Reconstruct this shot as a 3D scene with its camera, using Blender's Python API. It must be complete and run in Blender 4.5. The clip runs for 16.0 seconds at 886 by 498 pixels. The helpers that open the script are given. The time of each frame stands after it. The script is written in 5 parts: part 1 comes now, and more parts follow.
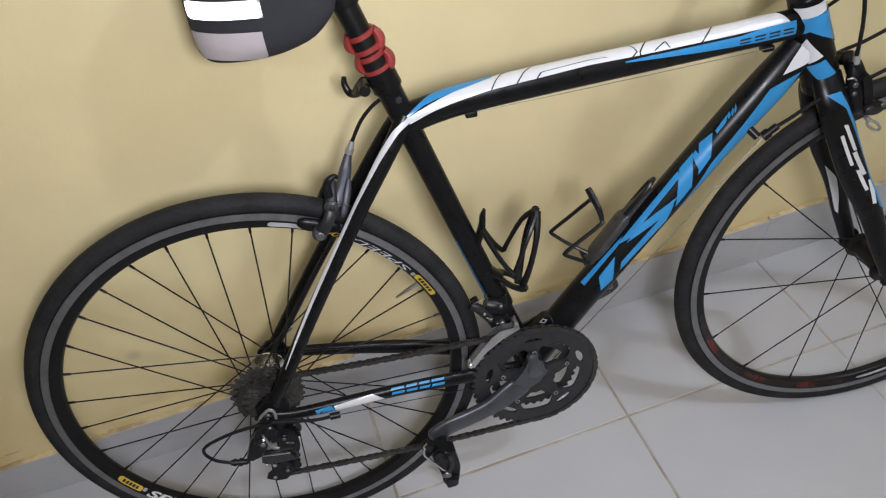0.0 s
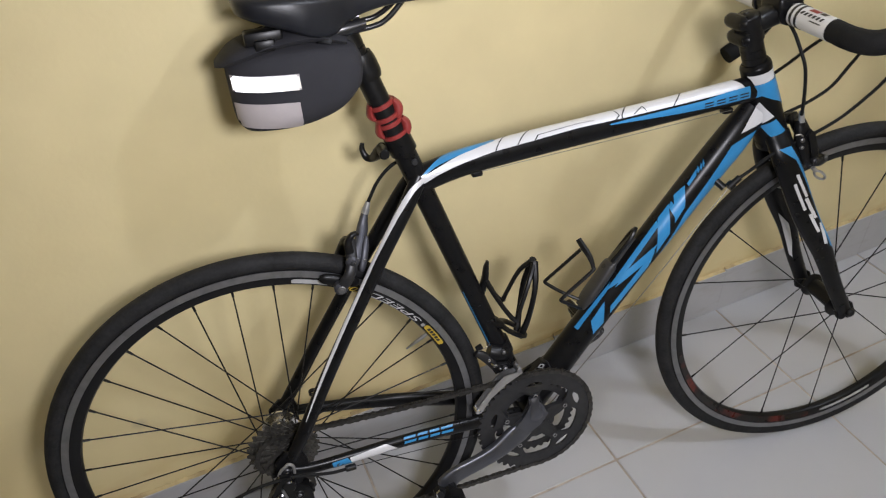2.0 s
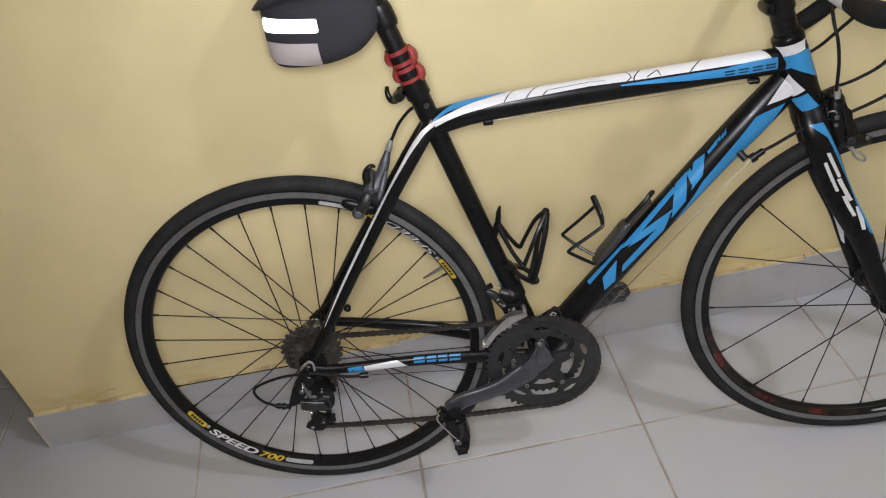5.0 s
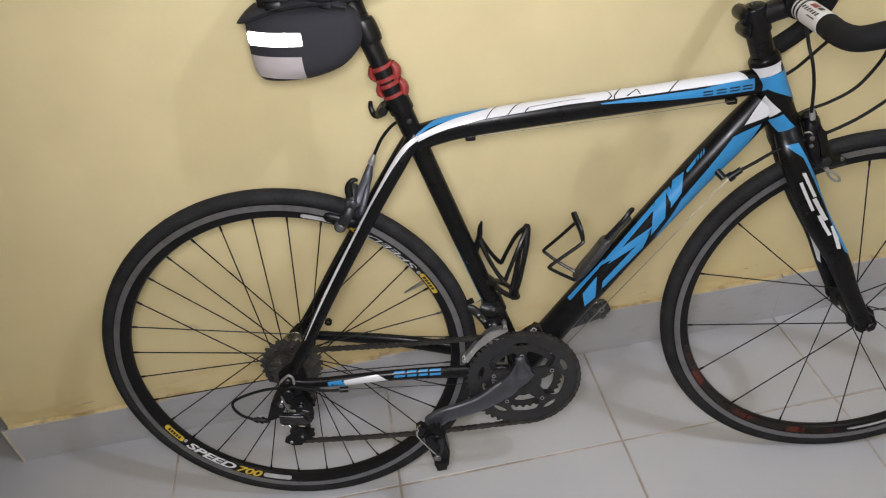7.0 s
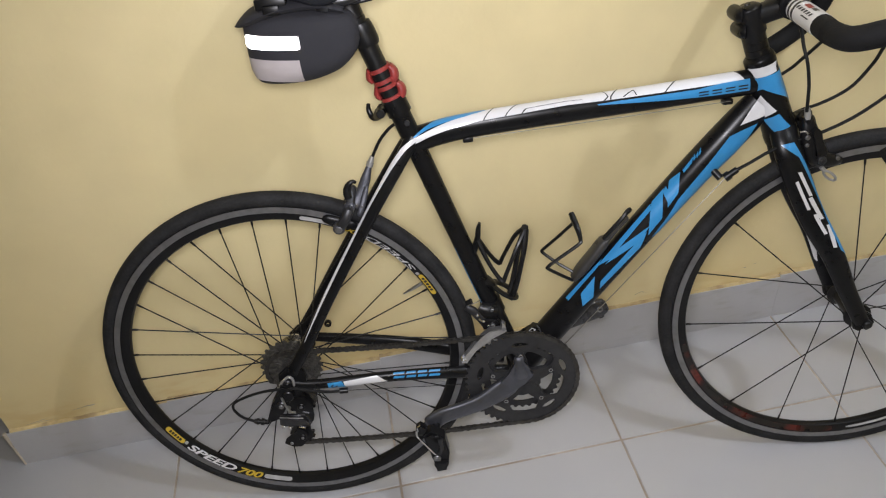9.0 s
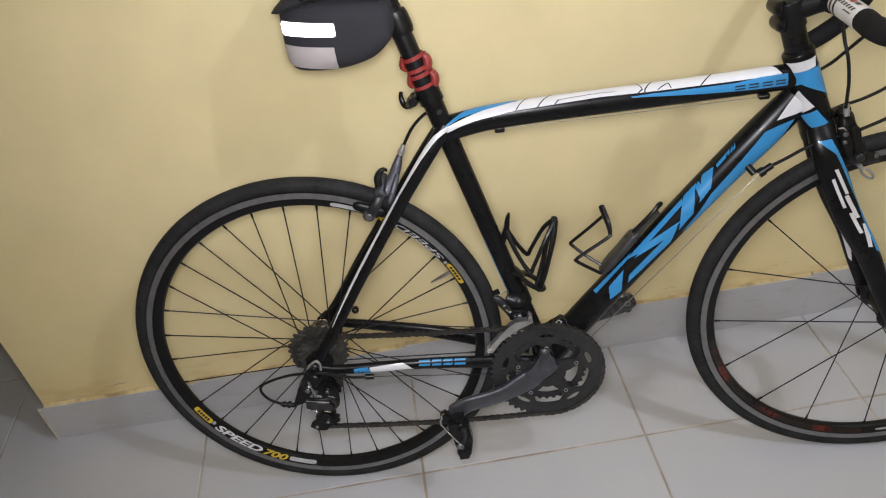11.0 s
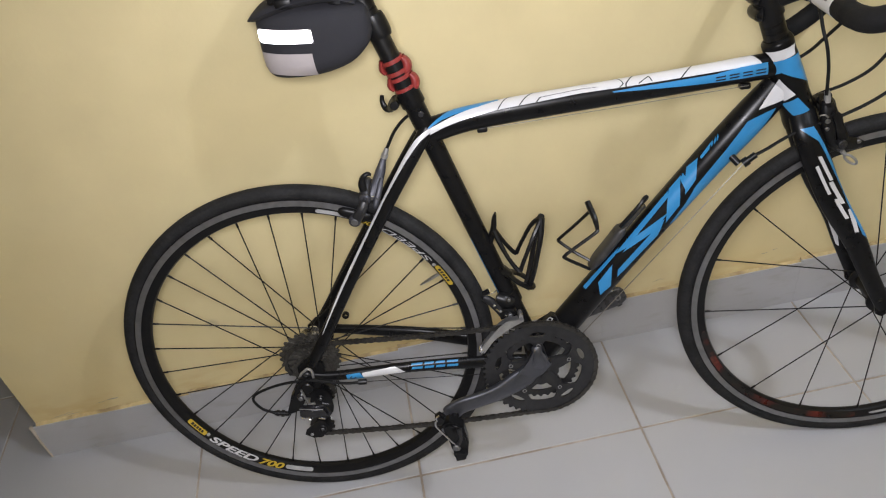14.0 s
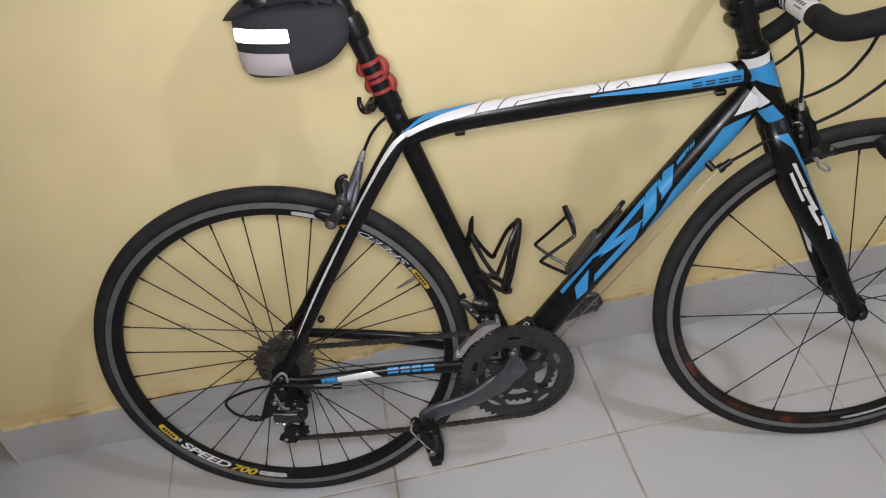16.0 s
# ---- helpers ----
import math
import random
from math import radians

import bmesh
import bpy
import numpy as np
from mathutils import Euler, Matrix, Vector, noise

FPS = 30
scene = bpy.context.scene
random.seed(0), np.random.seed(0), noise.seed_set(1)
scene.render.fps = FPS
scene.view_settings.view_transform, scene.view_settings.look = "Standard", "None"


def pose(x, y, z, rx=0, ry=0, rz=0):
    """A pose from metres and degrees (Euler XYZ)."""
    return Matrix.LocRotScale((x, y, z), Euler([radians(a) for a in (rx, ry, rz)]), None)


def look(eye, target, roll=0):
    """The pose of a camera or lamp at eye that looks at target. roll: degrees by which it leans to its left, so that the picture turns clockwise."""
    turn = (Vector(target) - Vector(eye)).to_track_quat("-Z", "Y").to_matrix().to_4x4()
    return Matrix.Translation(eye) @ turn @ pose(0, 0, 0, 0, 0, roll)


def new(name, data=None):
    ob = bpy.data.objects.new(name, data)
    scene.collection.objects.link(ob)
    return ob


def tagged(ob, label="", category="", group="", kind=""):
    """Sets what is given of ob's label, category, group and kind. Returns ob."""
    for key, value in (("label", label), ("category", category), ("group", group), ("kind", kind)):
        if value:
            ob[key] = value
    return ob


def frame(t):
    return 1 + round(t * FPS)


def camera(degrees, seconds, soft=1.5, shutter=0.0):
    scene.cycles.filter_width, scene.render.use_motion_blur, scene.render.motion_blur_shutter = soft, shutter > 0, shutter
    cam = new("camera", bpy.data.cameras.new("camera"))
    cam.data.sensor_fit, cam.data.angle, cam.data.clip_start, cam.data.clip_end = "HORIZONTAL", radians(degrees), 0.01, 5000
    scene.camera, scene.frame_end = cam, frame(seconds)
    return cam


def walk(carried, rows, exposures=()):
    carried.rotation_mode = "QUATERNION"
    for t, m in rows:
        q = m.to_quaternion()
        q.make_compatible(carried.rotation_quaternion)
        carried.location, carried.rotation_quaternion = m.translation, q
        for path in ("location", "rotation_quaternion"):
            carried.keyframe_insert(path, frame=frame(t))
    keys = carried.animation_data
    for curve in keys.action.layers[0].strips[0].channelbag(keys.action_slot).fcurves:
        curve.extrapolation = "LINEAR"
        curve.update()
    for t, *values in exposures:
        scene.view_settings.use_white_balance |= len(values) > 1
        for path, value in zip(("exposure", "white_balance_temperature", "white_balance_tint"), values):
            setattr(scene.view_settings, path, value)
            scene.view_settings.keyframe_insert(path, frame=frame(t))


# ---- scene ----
cam = camera(62.2, 16.0, soft=1.15, shutter=0.4)
PATH = [
    (0.0, 0.1111, -0.6682, 1.2560, 44.77, 4.03, -19.11),
    (0.5, 0.1052, -0.6722, 1.2555, 45.29, 4.30, -18.01),
    (1.0, 0.0789, -0.6746, 1.2546, 46.81, 3.83, -17.36),
    (1.5, 0.0221, -0.6886, 1.2763, 48.85, 2.10, -21.17),
    (2.0, -0.0158, -0.7160, 1.2846, 50.95, 2.59, -24.38),
    (2.5, -0.0086, -0.7272, 1.2924, 50.17, 2.99, -24.90),
    (3.0, 0.0701, -0.7580, 1.2992, 52.18, 1.98, -17.63),
    (3.5, 0.1388, -0.8142, 1.3033, 52.72, 3.37, -12.95),
    (4.0, 0.1909, -0.8752, 1.3071, 50.51, 4.63, -9.24),
    (4.2, 0.1997, -0.8847, 1.2988, 49.61, 5.49, -9.04),
    (6.3, 0.2021, -0.9105, 1.2922, 51.10, 6.75, -9.29),
    (6.5, 0.2030, -0.9114, 1.2934, 51.28, 5.86, -9.74),
    (7.0, 0.2042, -0.9104, 1.2914, 51.24, 5.08, -9.77),
    (7.5, 0.2042, -0.9179, 1.2983, 51.84, 4.47, -9.52),
    (8.0, 0.2054, -0.9181, 1.3019, 51.50, 4.99, -9.74),
    (8.5, 0.2076, -0.9187, 1.2999, 51.21, 5.58, -10.25),
    (9.0, 0.2064, -0.9155, 1.2950, 51.30, 5.36, -9.99),
    (9.2, 0.2098, -0.9171, 1.2909, 50.94, 5.40, -9.67),
    (11.3, 0.1964, -0.9194, 1.2968, 50.83, 5.49, -7.46),
    (11.5, 0.1938, -0.9145, 1.2973, 50.91, 5.18, -7.97),
    (12.0, 0.1949, -0.9200, 1.2974, 51.03, 5.68, -8.05),
    (12.5, 0.1918, -0.9162, 1.2956, 50.79, 5.90, -8.87),
    (13.0, 0.2013, -0.9181, 1.2987, 50.64, 6.45, -9.63),
    (13.5, 0.2123, -0.9233, 1.2950, 51.03, 7.12, -9.35),
    (14.0, 0.2100, -0.9124, 1.2977, 50.42, 6.90, -9.46),
    (14.5, 0.2123, -0.9099, 1.2920, 50.67, 7.53, -9.72),
    (15.0, 0.2134, -0.9109, 1.2946, 50.82, 6.64, -9.29),
    (15.5, 0.2111, -0.9076, 1.2868, 50.00, 6.01, -10.32),
    (16.0, 0.2116, -0.9098, 1.2899, 50.78, 5.51, -10.54),
]
EXPOSURE = [(0.0, 0.06, 6150, 10), (1.0, 0.06, 6240, 10), (2.0, -0.04, 6330, 10), (2.6, -0.08, 6350, 10), (3.6, -0.10, 6380, 10), (5.0, 0.03, 6410, 10), (7.0, 0.06, 6425, 10), (16.0, 0.08, 6425, 10)]
walk(cam, [(t, pose(x, y, z, rx, ry, rz)) for t, x, y, z, rx, ry, rz in PATH], exposures=EXPOSURE)

# ---- light ----
LAMP = (1.63, -1.01, 2.77)
world = bpy.data.worlds.new("world")
scene.world = world
world.use_nodes = True
world.node_tree.nodes["Background"].inputs[0].default_value = (0.9, 0.95, 1.0, 1)
world.node_tree.nodes["Background"].inputs[1].default_value = 0.01


def lamp(name, kind, place, energy, size, colour):
    data = bpy.data.lights.new(name, kind)
    data.energy, data.color = energy, colour
    data.shadow_soft_size = size
    ob = new(name, data)
    ob.matrix_basis = Matrix.Translation(place)
    return ob


# the ceiling bulb of the room, and the phone's own torch that the strip on the bag throws back
lamp("ceiling_bulb_light", "POINT", LAMP, 54.0, 0.05, (0.92, 0.97, 1.12))
torch = lamp("phone_torch_light", "SPOT", (0.195, -0.890, 1.315), 49.0, 0.10, (0.992, 0.97, 1.03))
torch.data.spot_size, torch.data.spot_blend = radians(116), 1.0
torch.matrix_basis = look((0.195, -0.890, 1.315), (0.42, 0.20, 0.42))

# ---- materials ----
def mat(name, col, rough=0.5, metal=0.0, var=0.15, scale=30.0, bump=0.0, bscale=300.0, coat=0.0, spec=0.5, rvar=0.1):
    """Principled surface: two scales of noise in the colour, one in the roughness, fine relief."""
    m = bpy.data.materials.new(name)
    m.use_nodes = True
    nt = m.node_tree
    p = nt.nodes["Principled BSDF"]
    co = nt.nodes.new("ShaderNodeTexCoord")
    n1 = nt.nodes.new("ShaderNodeTexNoise")
    n1.inputs["Scale"].default_value, n1.inputs["Detail"].default_value = scale, 5
    n2 = nt.nodes.new("ShaderNodeTexNoise")
    n2.inputs["Scale"].default_value, n2.inputs["Detail"].default_value = scale * 0.13, 3
    for n in (n1, n2):
        nt.links.new(co.outputs["Object"], n.inputs["Vector"])
    add = nt.nodes.new("ShaderNodeMath")
    add.operation = "ADD"
    nt.links.new(n1.outputs[0], add.inputs[0])
    nt.links.new(n2.outputs[0], add.inputs[1])
    ramp = nt.nodes.new("ShaderNodeMapRange")
    ramp.inputs[1].default_value, ramp.inputs[2].default_value = 0.6, 1.4
    ramp.inputs[3].default_value, ramp.inputs[4].default_value = 1 - var, 1 + var
    nt.links.new(add.outputs[0], ramp.inputs[0])
    mul = nt.nodes.new("ShaderNodeVectorMath")
    mul.operation = "SCALE"
    mul.inputs[0].default_value = col
    nt.links.new(ramp.outputs[0], mul.inputs["Scale"])
    nt.links.new(mul.outputs[0], p.inputs["Base Color"])
    rr = nt.nodes.new("ShaderNodeMapRange")
    rr.inputs[3].default_value, rr.inputs[4].default_value = max(0.02, rough - rvar), min(1, rough + rvar)
    nt.links.new(n1.outputs[0], rr.inputs[0])
    nt.links.new(rr.outputs[0], p.inputs["Roughness"])
    p.inputs["Metallic"].default_value = metal
    p.inputs["Coat Weight"].default_value = coat
    p.inputs["Coat Roughness"].default_value = 0.12
    p.inputs["Specular IOR Level"].default_value = spec
    if bump:
        n3 = nt.nodes.new("ShaderNodeTexNoise")
        n3.inputs["Scale"].default_value, n3.inputs["Detail"].default_value = bscale, 3
        nt.links.new(co.outputs["Object"], n3.inputs["Vector"])
        b = nt.nodes.new("ShaderNodeBump")
        b.inputs["Strength"].default_value, b.inputs["Distance"].default_value = bump, 0.002
        nt.links.new(n3.outputs[0], b.inputs["Height"])
        nt.links.new(b.outputs[0], p.inputs["Normal"])
    return m


def mix_over(m, mask_socket, col, amount=1.0):
    """Lays a second colour over the base colour of m where the mask is 1."""
    nt = m.node_tree
    p = nt.nodes["Principled BSDF"]
    old = p.inputs["Base Color"].links[0].from_socket
    mx = nt.nodes.new("ShaderNodeMix")
    mx.data_type = "RGBA"
    mx.inputs[7].default_value = (*col, 1)
    k = nt.nodes.new("ShaderNodeMath")
    k.operation, k.inputs[1].default_value, k.use_clamp = "MULTIPLY", amount, True
    nt.links.new(mask_socket, k.inputs[0])
    nt.links.new(k.outputs[0], mx.inputs[0])
    nt.links.new(old, mx.inputs[6])
    nt.links.new(mx.outputs[2], p.inputs["Base Color"])


def spot_mask(m, place, radius):
    """A soft round smudge about one place."""
    nt = m.node_tree
    co = nt.nodes.new("ShaderNodeTexCoord")
    d = nt.nodes.new("ShaderNodeVectorMath")
    d.operation, d.inputs[1].default_value = "DISTANCE", place
    nt.links.new(co.outputs["Object"], d.inputs[0])
    r = nt.nodes.new("ShaderNodeMapRange")
    r.interpolation_type = "SMOOTHSTEP"
    r.inputs[1].default_value, r.inputs[2].default_value = radius, radius * 0.2
    nt.links.new(d.outputs["Value"], r.inputs[0])
    return r.outputs[0]


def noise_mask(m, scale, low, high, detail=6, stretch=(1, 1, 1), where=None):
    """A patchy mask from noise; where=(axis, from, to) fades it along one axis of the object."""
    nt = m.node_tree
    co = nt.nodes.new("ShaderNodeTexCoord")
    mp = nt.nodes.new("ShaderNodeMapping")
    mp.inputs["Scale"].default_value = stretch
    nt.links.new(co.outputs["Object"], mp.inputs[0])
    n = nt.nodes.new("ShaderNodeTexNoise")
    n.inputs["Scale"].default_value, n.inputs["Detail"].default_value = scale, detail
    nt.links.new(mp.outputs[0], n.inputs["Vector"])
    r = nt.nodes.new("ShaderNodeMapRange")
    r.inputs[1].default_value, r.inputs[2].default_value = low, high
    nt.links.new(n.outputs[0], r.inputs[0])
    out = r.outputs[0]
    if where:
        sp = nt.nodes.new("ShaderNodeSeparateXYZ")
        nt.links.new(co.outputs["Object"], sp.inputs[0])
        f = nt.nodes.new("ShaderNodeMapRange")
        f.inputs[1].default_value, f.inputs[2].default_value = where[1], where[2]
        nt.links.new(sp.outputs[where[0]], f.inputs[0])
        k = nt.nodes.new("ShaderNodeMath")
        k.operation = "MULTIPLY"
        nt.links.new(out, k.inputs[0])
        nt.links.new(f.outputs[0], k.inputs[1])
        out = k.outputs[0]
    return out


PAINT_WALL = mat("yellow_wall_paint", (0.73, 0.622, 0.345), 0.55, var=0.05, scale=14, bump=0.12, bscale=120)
FLOOR_TILE = mat("glazed_floor_tile", (0.435, 0.438, 0.45), 0.36, var=0.03, scale=9, bump=0.04, bscale=40)
GROUT = mat("brown_grout", (0.40, 0.352, 0.295), 0.9, var=0.3, scale=60, bump=0.4)
mix_over(GROUT, noise_mask(GROUT, 9.0, 0.48, 0.62), (0.22, 0.175, 0.13), 0.65)
CRUST = mat("crumbling_paint_edge", (0.56, 0.44, 0.22), 0.8, var=0.25, scale=60, bump=0.6, bscale=260)
FILLER = mat("pale_tile_filler", (0.52, 0.45, 0.36), 0.85, var=0.3, scale=120, bump=0.5, bscale=300)
SKIRT = mat("grey_skirting_tile", (0.44, 0.44, 0.45), 0.35, var=0.07, scale=12, bump=0.03, bscale=60)
CEIL = mat("white_ceiling_paint", (0.80, 0.79, 0.76), 0.8, var=0.03, scale=6)
BLACK = mat("black_frame_paint", (0.006, 0.006, 0.0065), 0.30, var=0.25, scale=60, coat=0.0, spec=0.22)
WHITE = mat("white_decal", (0.62, 0.62, 0.63), 0.32, var=0.04, scale=50, coat=0.3)
BLUE = mat("blue_decal", (0.032, 0.225, 0.48), 0.32, var=0.06, scale=50, coat=0.3)
LINE = mat("black_decal_line", (0.012, 0.012, 0.014), 0.35, var=0.1, scale=50, coat=0.2)
RUBBER = mat("tyre_rubber", (0.017, 0.017, 0.0175), 0.70, spec=0.2, var=0.55, scale=210, bump=0.35, bscale=420)
RIM = mat("black_anodised_rim", (0.007, 0.007, 0.0075), 0.33, spec=0.26, var=0.2, scale=40)
TRACK = mat("worn_brake_track", (0.25, 0.25, 0.26), 0.42, metal=0.8, var=0.25, scale=80, bump=0.1, bscale=700)
STEEL = mat("grey_steel", (0.42, 0.42, 0.43), 0.33, metal=1.0, var=0.2, scale=80)
DULL = mat("dull_steel_plate", (0.22, 0.22, 0.225), 0.4, metal=0.85, var=0.25, scale=80)
FDCAGE = mat("brushed_cage_steel", (0.36, 0.355, 0.345), 0.42, metal=0.6, var=0.2, scale=90)
CHROME = mat("polished_steel", (0.72, 0.72, 0.73), 0.16, metal=1.0, var=0.1, scale=60)
ALLOY = mat("dark_grey_alloy", (0.100, 0.103, 0.119), 0.36, metal=0.75, var=0.15, scale=60, coat=0.2)
DARKARM = mat("black_glossy_crank", (0.030, 0.030, 0.032), 0.28, metal=0.3, var=0.2, scale=70, coat=0.3)
RING = mat("dark_ring_alloy", (0.035, 0.035, 0.037), 0.42, metal=0.5, var=0.3, scale=90)
CHAIN = mat("oily_chain_steel", (0.060, 0.057, 0.053), 0.42, metal=0.7, var=0.5, scale=160)
GLOSS = mat("glossy_dark_alloy", (0.035, 0.035, 0.038), 0.20, metal=0.6, var=0.2, scale=70, coat=0.5)
CALIPER = mat("satin_grey_alloy", (0.062, 0.063, 0.073), 0.46, metal=0.5, var=0.25, scale=70)
CAGEGREY = mat("worn_grey_plastic", (0.030, 0.029, 0.029), 0.42, var=0.4, scale=40)
COG = mat("used_cassette_steel", (0.115, 0.11, 0.10), 0.34, metal=0.8, var=0.5, scale=120)
PLASTIC = mat("black_plastic", (0.006, 0.006, 0.0065), 0.36, spec=0.30, var=0.25, scale=60)
CABLE = mat("black_cable_housing", (0.009, 0.009, 0.009), 0.55, spec=0.2, var=0.2, scale=80)
WIRE = mat("bare_steel_wire", (0.30, 0.28, 0.24), 0.4, metal=0.8, var=0.2, scale=100)
SADDLE = mat("black_saddle_cover", (0.009, 0.010, 0.014), 0.40, var=0.2, scale=60, bump=0.08, bscale=900)
RAIL = mat("dark_glossy_rail", (0.05, 0.05, 0.052), 0.25, metal=0.7, var=0.2, scale=80)
TAPE = mat("black_bar_tape", (0.0075, 0.0075, 0.008), 0.8, spec=0.25, var=0.3, scale=80, bump=0.3, bscale=400)
FABRIC = mat("charcoal_bag_fabric", (0.019, 0.019, 0.024), 0.85, var=0.2, scale=60, bump=0.3, bscale=900)
GREYFAB = mat("grey_reflective_fabric", (0.42, 0.38, 0.38), 0.6, var=0.08, scale=60, bump=0.1, bscale=900)
STRIP = mat("silver_reflective_strip", (0.95, 0.95, 0.95), 0.26, metal=1.0, var=0.02, scale=60, rvar=0.02)
RED = mat("red_silicone", (0.235, 0.028, 0.025), 0.42, var=0.15, scale=60)
YELLOW = mat("yellow_sticker", (0.56, 0.39, 0.035), 0.4, var=0.08, scale=60)
PALE = mat("scuffed_pale_print", (0.40, 0.40, 0.40), 0.35, var=0.35, scale=70)
FLAME = mat("red_flame_print", (0.010, 0.009, 0.009), 0.3, spec=0.4, var=0.2, scale=60)
LENS = mat("clear_lamp_lens", (0.12, 0.125, 0.125), 0.12, var=0.1, scale=60)

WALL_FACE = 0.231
# damp, rusty marks in the paint just above the skirting
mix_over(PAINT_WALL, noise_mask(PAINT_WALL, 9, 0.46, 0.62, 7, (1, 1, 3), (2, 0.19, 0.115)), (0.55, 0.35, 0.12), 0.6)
mix_over(CRUST, noise_mask(CRUST, 22, 0.48, 0.62, 6), (0.28, 0.19, 0.10), 0.7)
# broad patchy ochre tint, growing stronger down the lower wall
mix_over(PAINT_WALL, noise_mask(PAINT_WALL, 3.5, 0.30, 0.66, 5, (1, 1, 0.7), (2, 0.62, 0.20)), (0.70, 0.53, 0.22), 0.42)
# faint clouds of dirt
mix_over(PAINT_WALL, noise_mask(PAINT_WALL, 2.2, 0.50, 0.75, 5), (0.50, 0.42, 0.24), 0.35)
mix_over(PAINT_WALL, spot_mask(PAINT_WALL, (-0.205, WALL_FACE, 0.288), 0.018), (0.30, 0.27, 0.22), 0.32)
mix_over(FLOOR_TILE, noise_mask(FLOOR_TILE, 1.7, 0.20, 0.95, 2), (0.36, 0.355, 0.345), 0.5)
mix_over(FLAME, noise_mask(FLAME, 22, 0.46, 0.70, 4), (0.13, 0.016, 0.011), 0.9)
mix_over(FLAME, noise_mask(FLAME, 42, 0.58, 0.75, 3), (0.36, 0.09, 0.06), 0.5)
mix_over(SKIRT, noise_mask(SKIRT, 14, 0.55, 0.70, 6, (1, 1, 4)), (0.33, 0.31, 0.27), 0.35)

# ---- building helpers ----
def link_mesh(name, bm, material, smooth=True):
    me = bpy.data.meshes.new(name)
    bmesh.ops.recalc_face_normals(bm, faces=bm.faces)
    bm.to_mesh(me)
    bm.free()
    me.materials.append(material)
    if smooth:
        me.polygons.foreach_set("use_smooth", [True] * len(me.polygons))
        me.set_sharp_from_angle(angle=radians(38))
    return new(name, me)


def part(name, bm, material, parent, label="", smooth=True):
    ob = link_mesh(name, bm, material, smooth)
    ob.parent = parent
    if label:
        tagged(ob, label)
    return ob


def thing(name, label, category, m=None, group="", kind=""):
    ob = new(name)
    ob.empty_display_size = 0.05
    if m is not None:
        ob.matrix_basis = m
    return tagged(ob, label, category, group, kind)


def join(*bms):
    """Pours several bmeshes into the first."""
    out = bms[0]
    for b in bms[1:]:
        tmp = bpy.data.meshes.new("tmp")
        b.to_mesh(tmp)
        b.free()
        out.from_mesh(tmp)
        bpy.data.meshes.remove(tmp)
    return out


def box(x0, x1, y0, y1, z0, z1, bevel=0.0, segs=2, m=None):
    bm = bmesh.new()
    bmesh.ops.create_cube(bm, size=1)
    bmesh.ops.transform(bm, matrix=Matrix.Translation(((x0 + x1) / 2, (y0 + y1) / 2, (z0 + z1) / 2)) @ Matrix.Diagonal((x1 - x0, y1 - y0, z1 - z0, 1)), verts=bm.verts)
    if bevel:
        bmesh.ops.bevel(bm, geom=list(bm.edges), offset=bevel, segments=segs, profile=0.5, affect="EDGES")
    if m is not None:
        bmesh.ops.transform(bm, matrix=m, verts=bm.verts)
    return bm


def B(u, w, v):
    """Bicycle place: ahead of the rear axle, out to the drive side, up from the ground."""
    return Vector((u, -w, v))


def catmull(pts, k):
    """A smooth row of places through pts, k steps a span."""
    P = [np.array(p, float) for p in pts]
    P = [2 * P[0] - P[1]] + P + [2 * P[-1] - P[-2]]
    out = []
    for i in range(1, len(P) - 2):
        for j in range(k):
            t = j / k
            a, b, c, d = P[i - 1:i + 3]
            out.append(0.5 * (2 * b + (c - a) * t + (2 * a - 5 * b + 4 * c - d) * t * t + (3 * b - a - 3 * c + d) * t ** 3))
    out.append(P[-2])
    return out


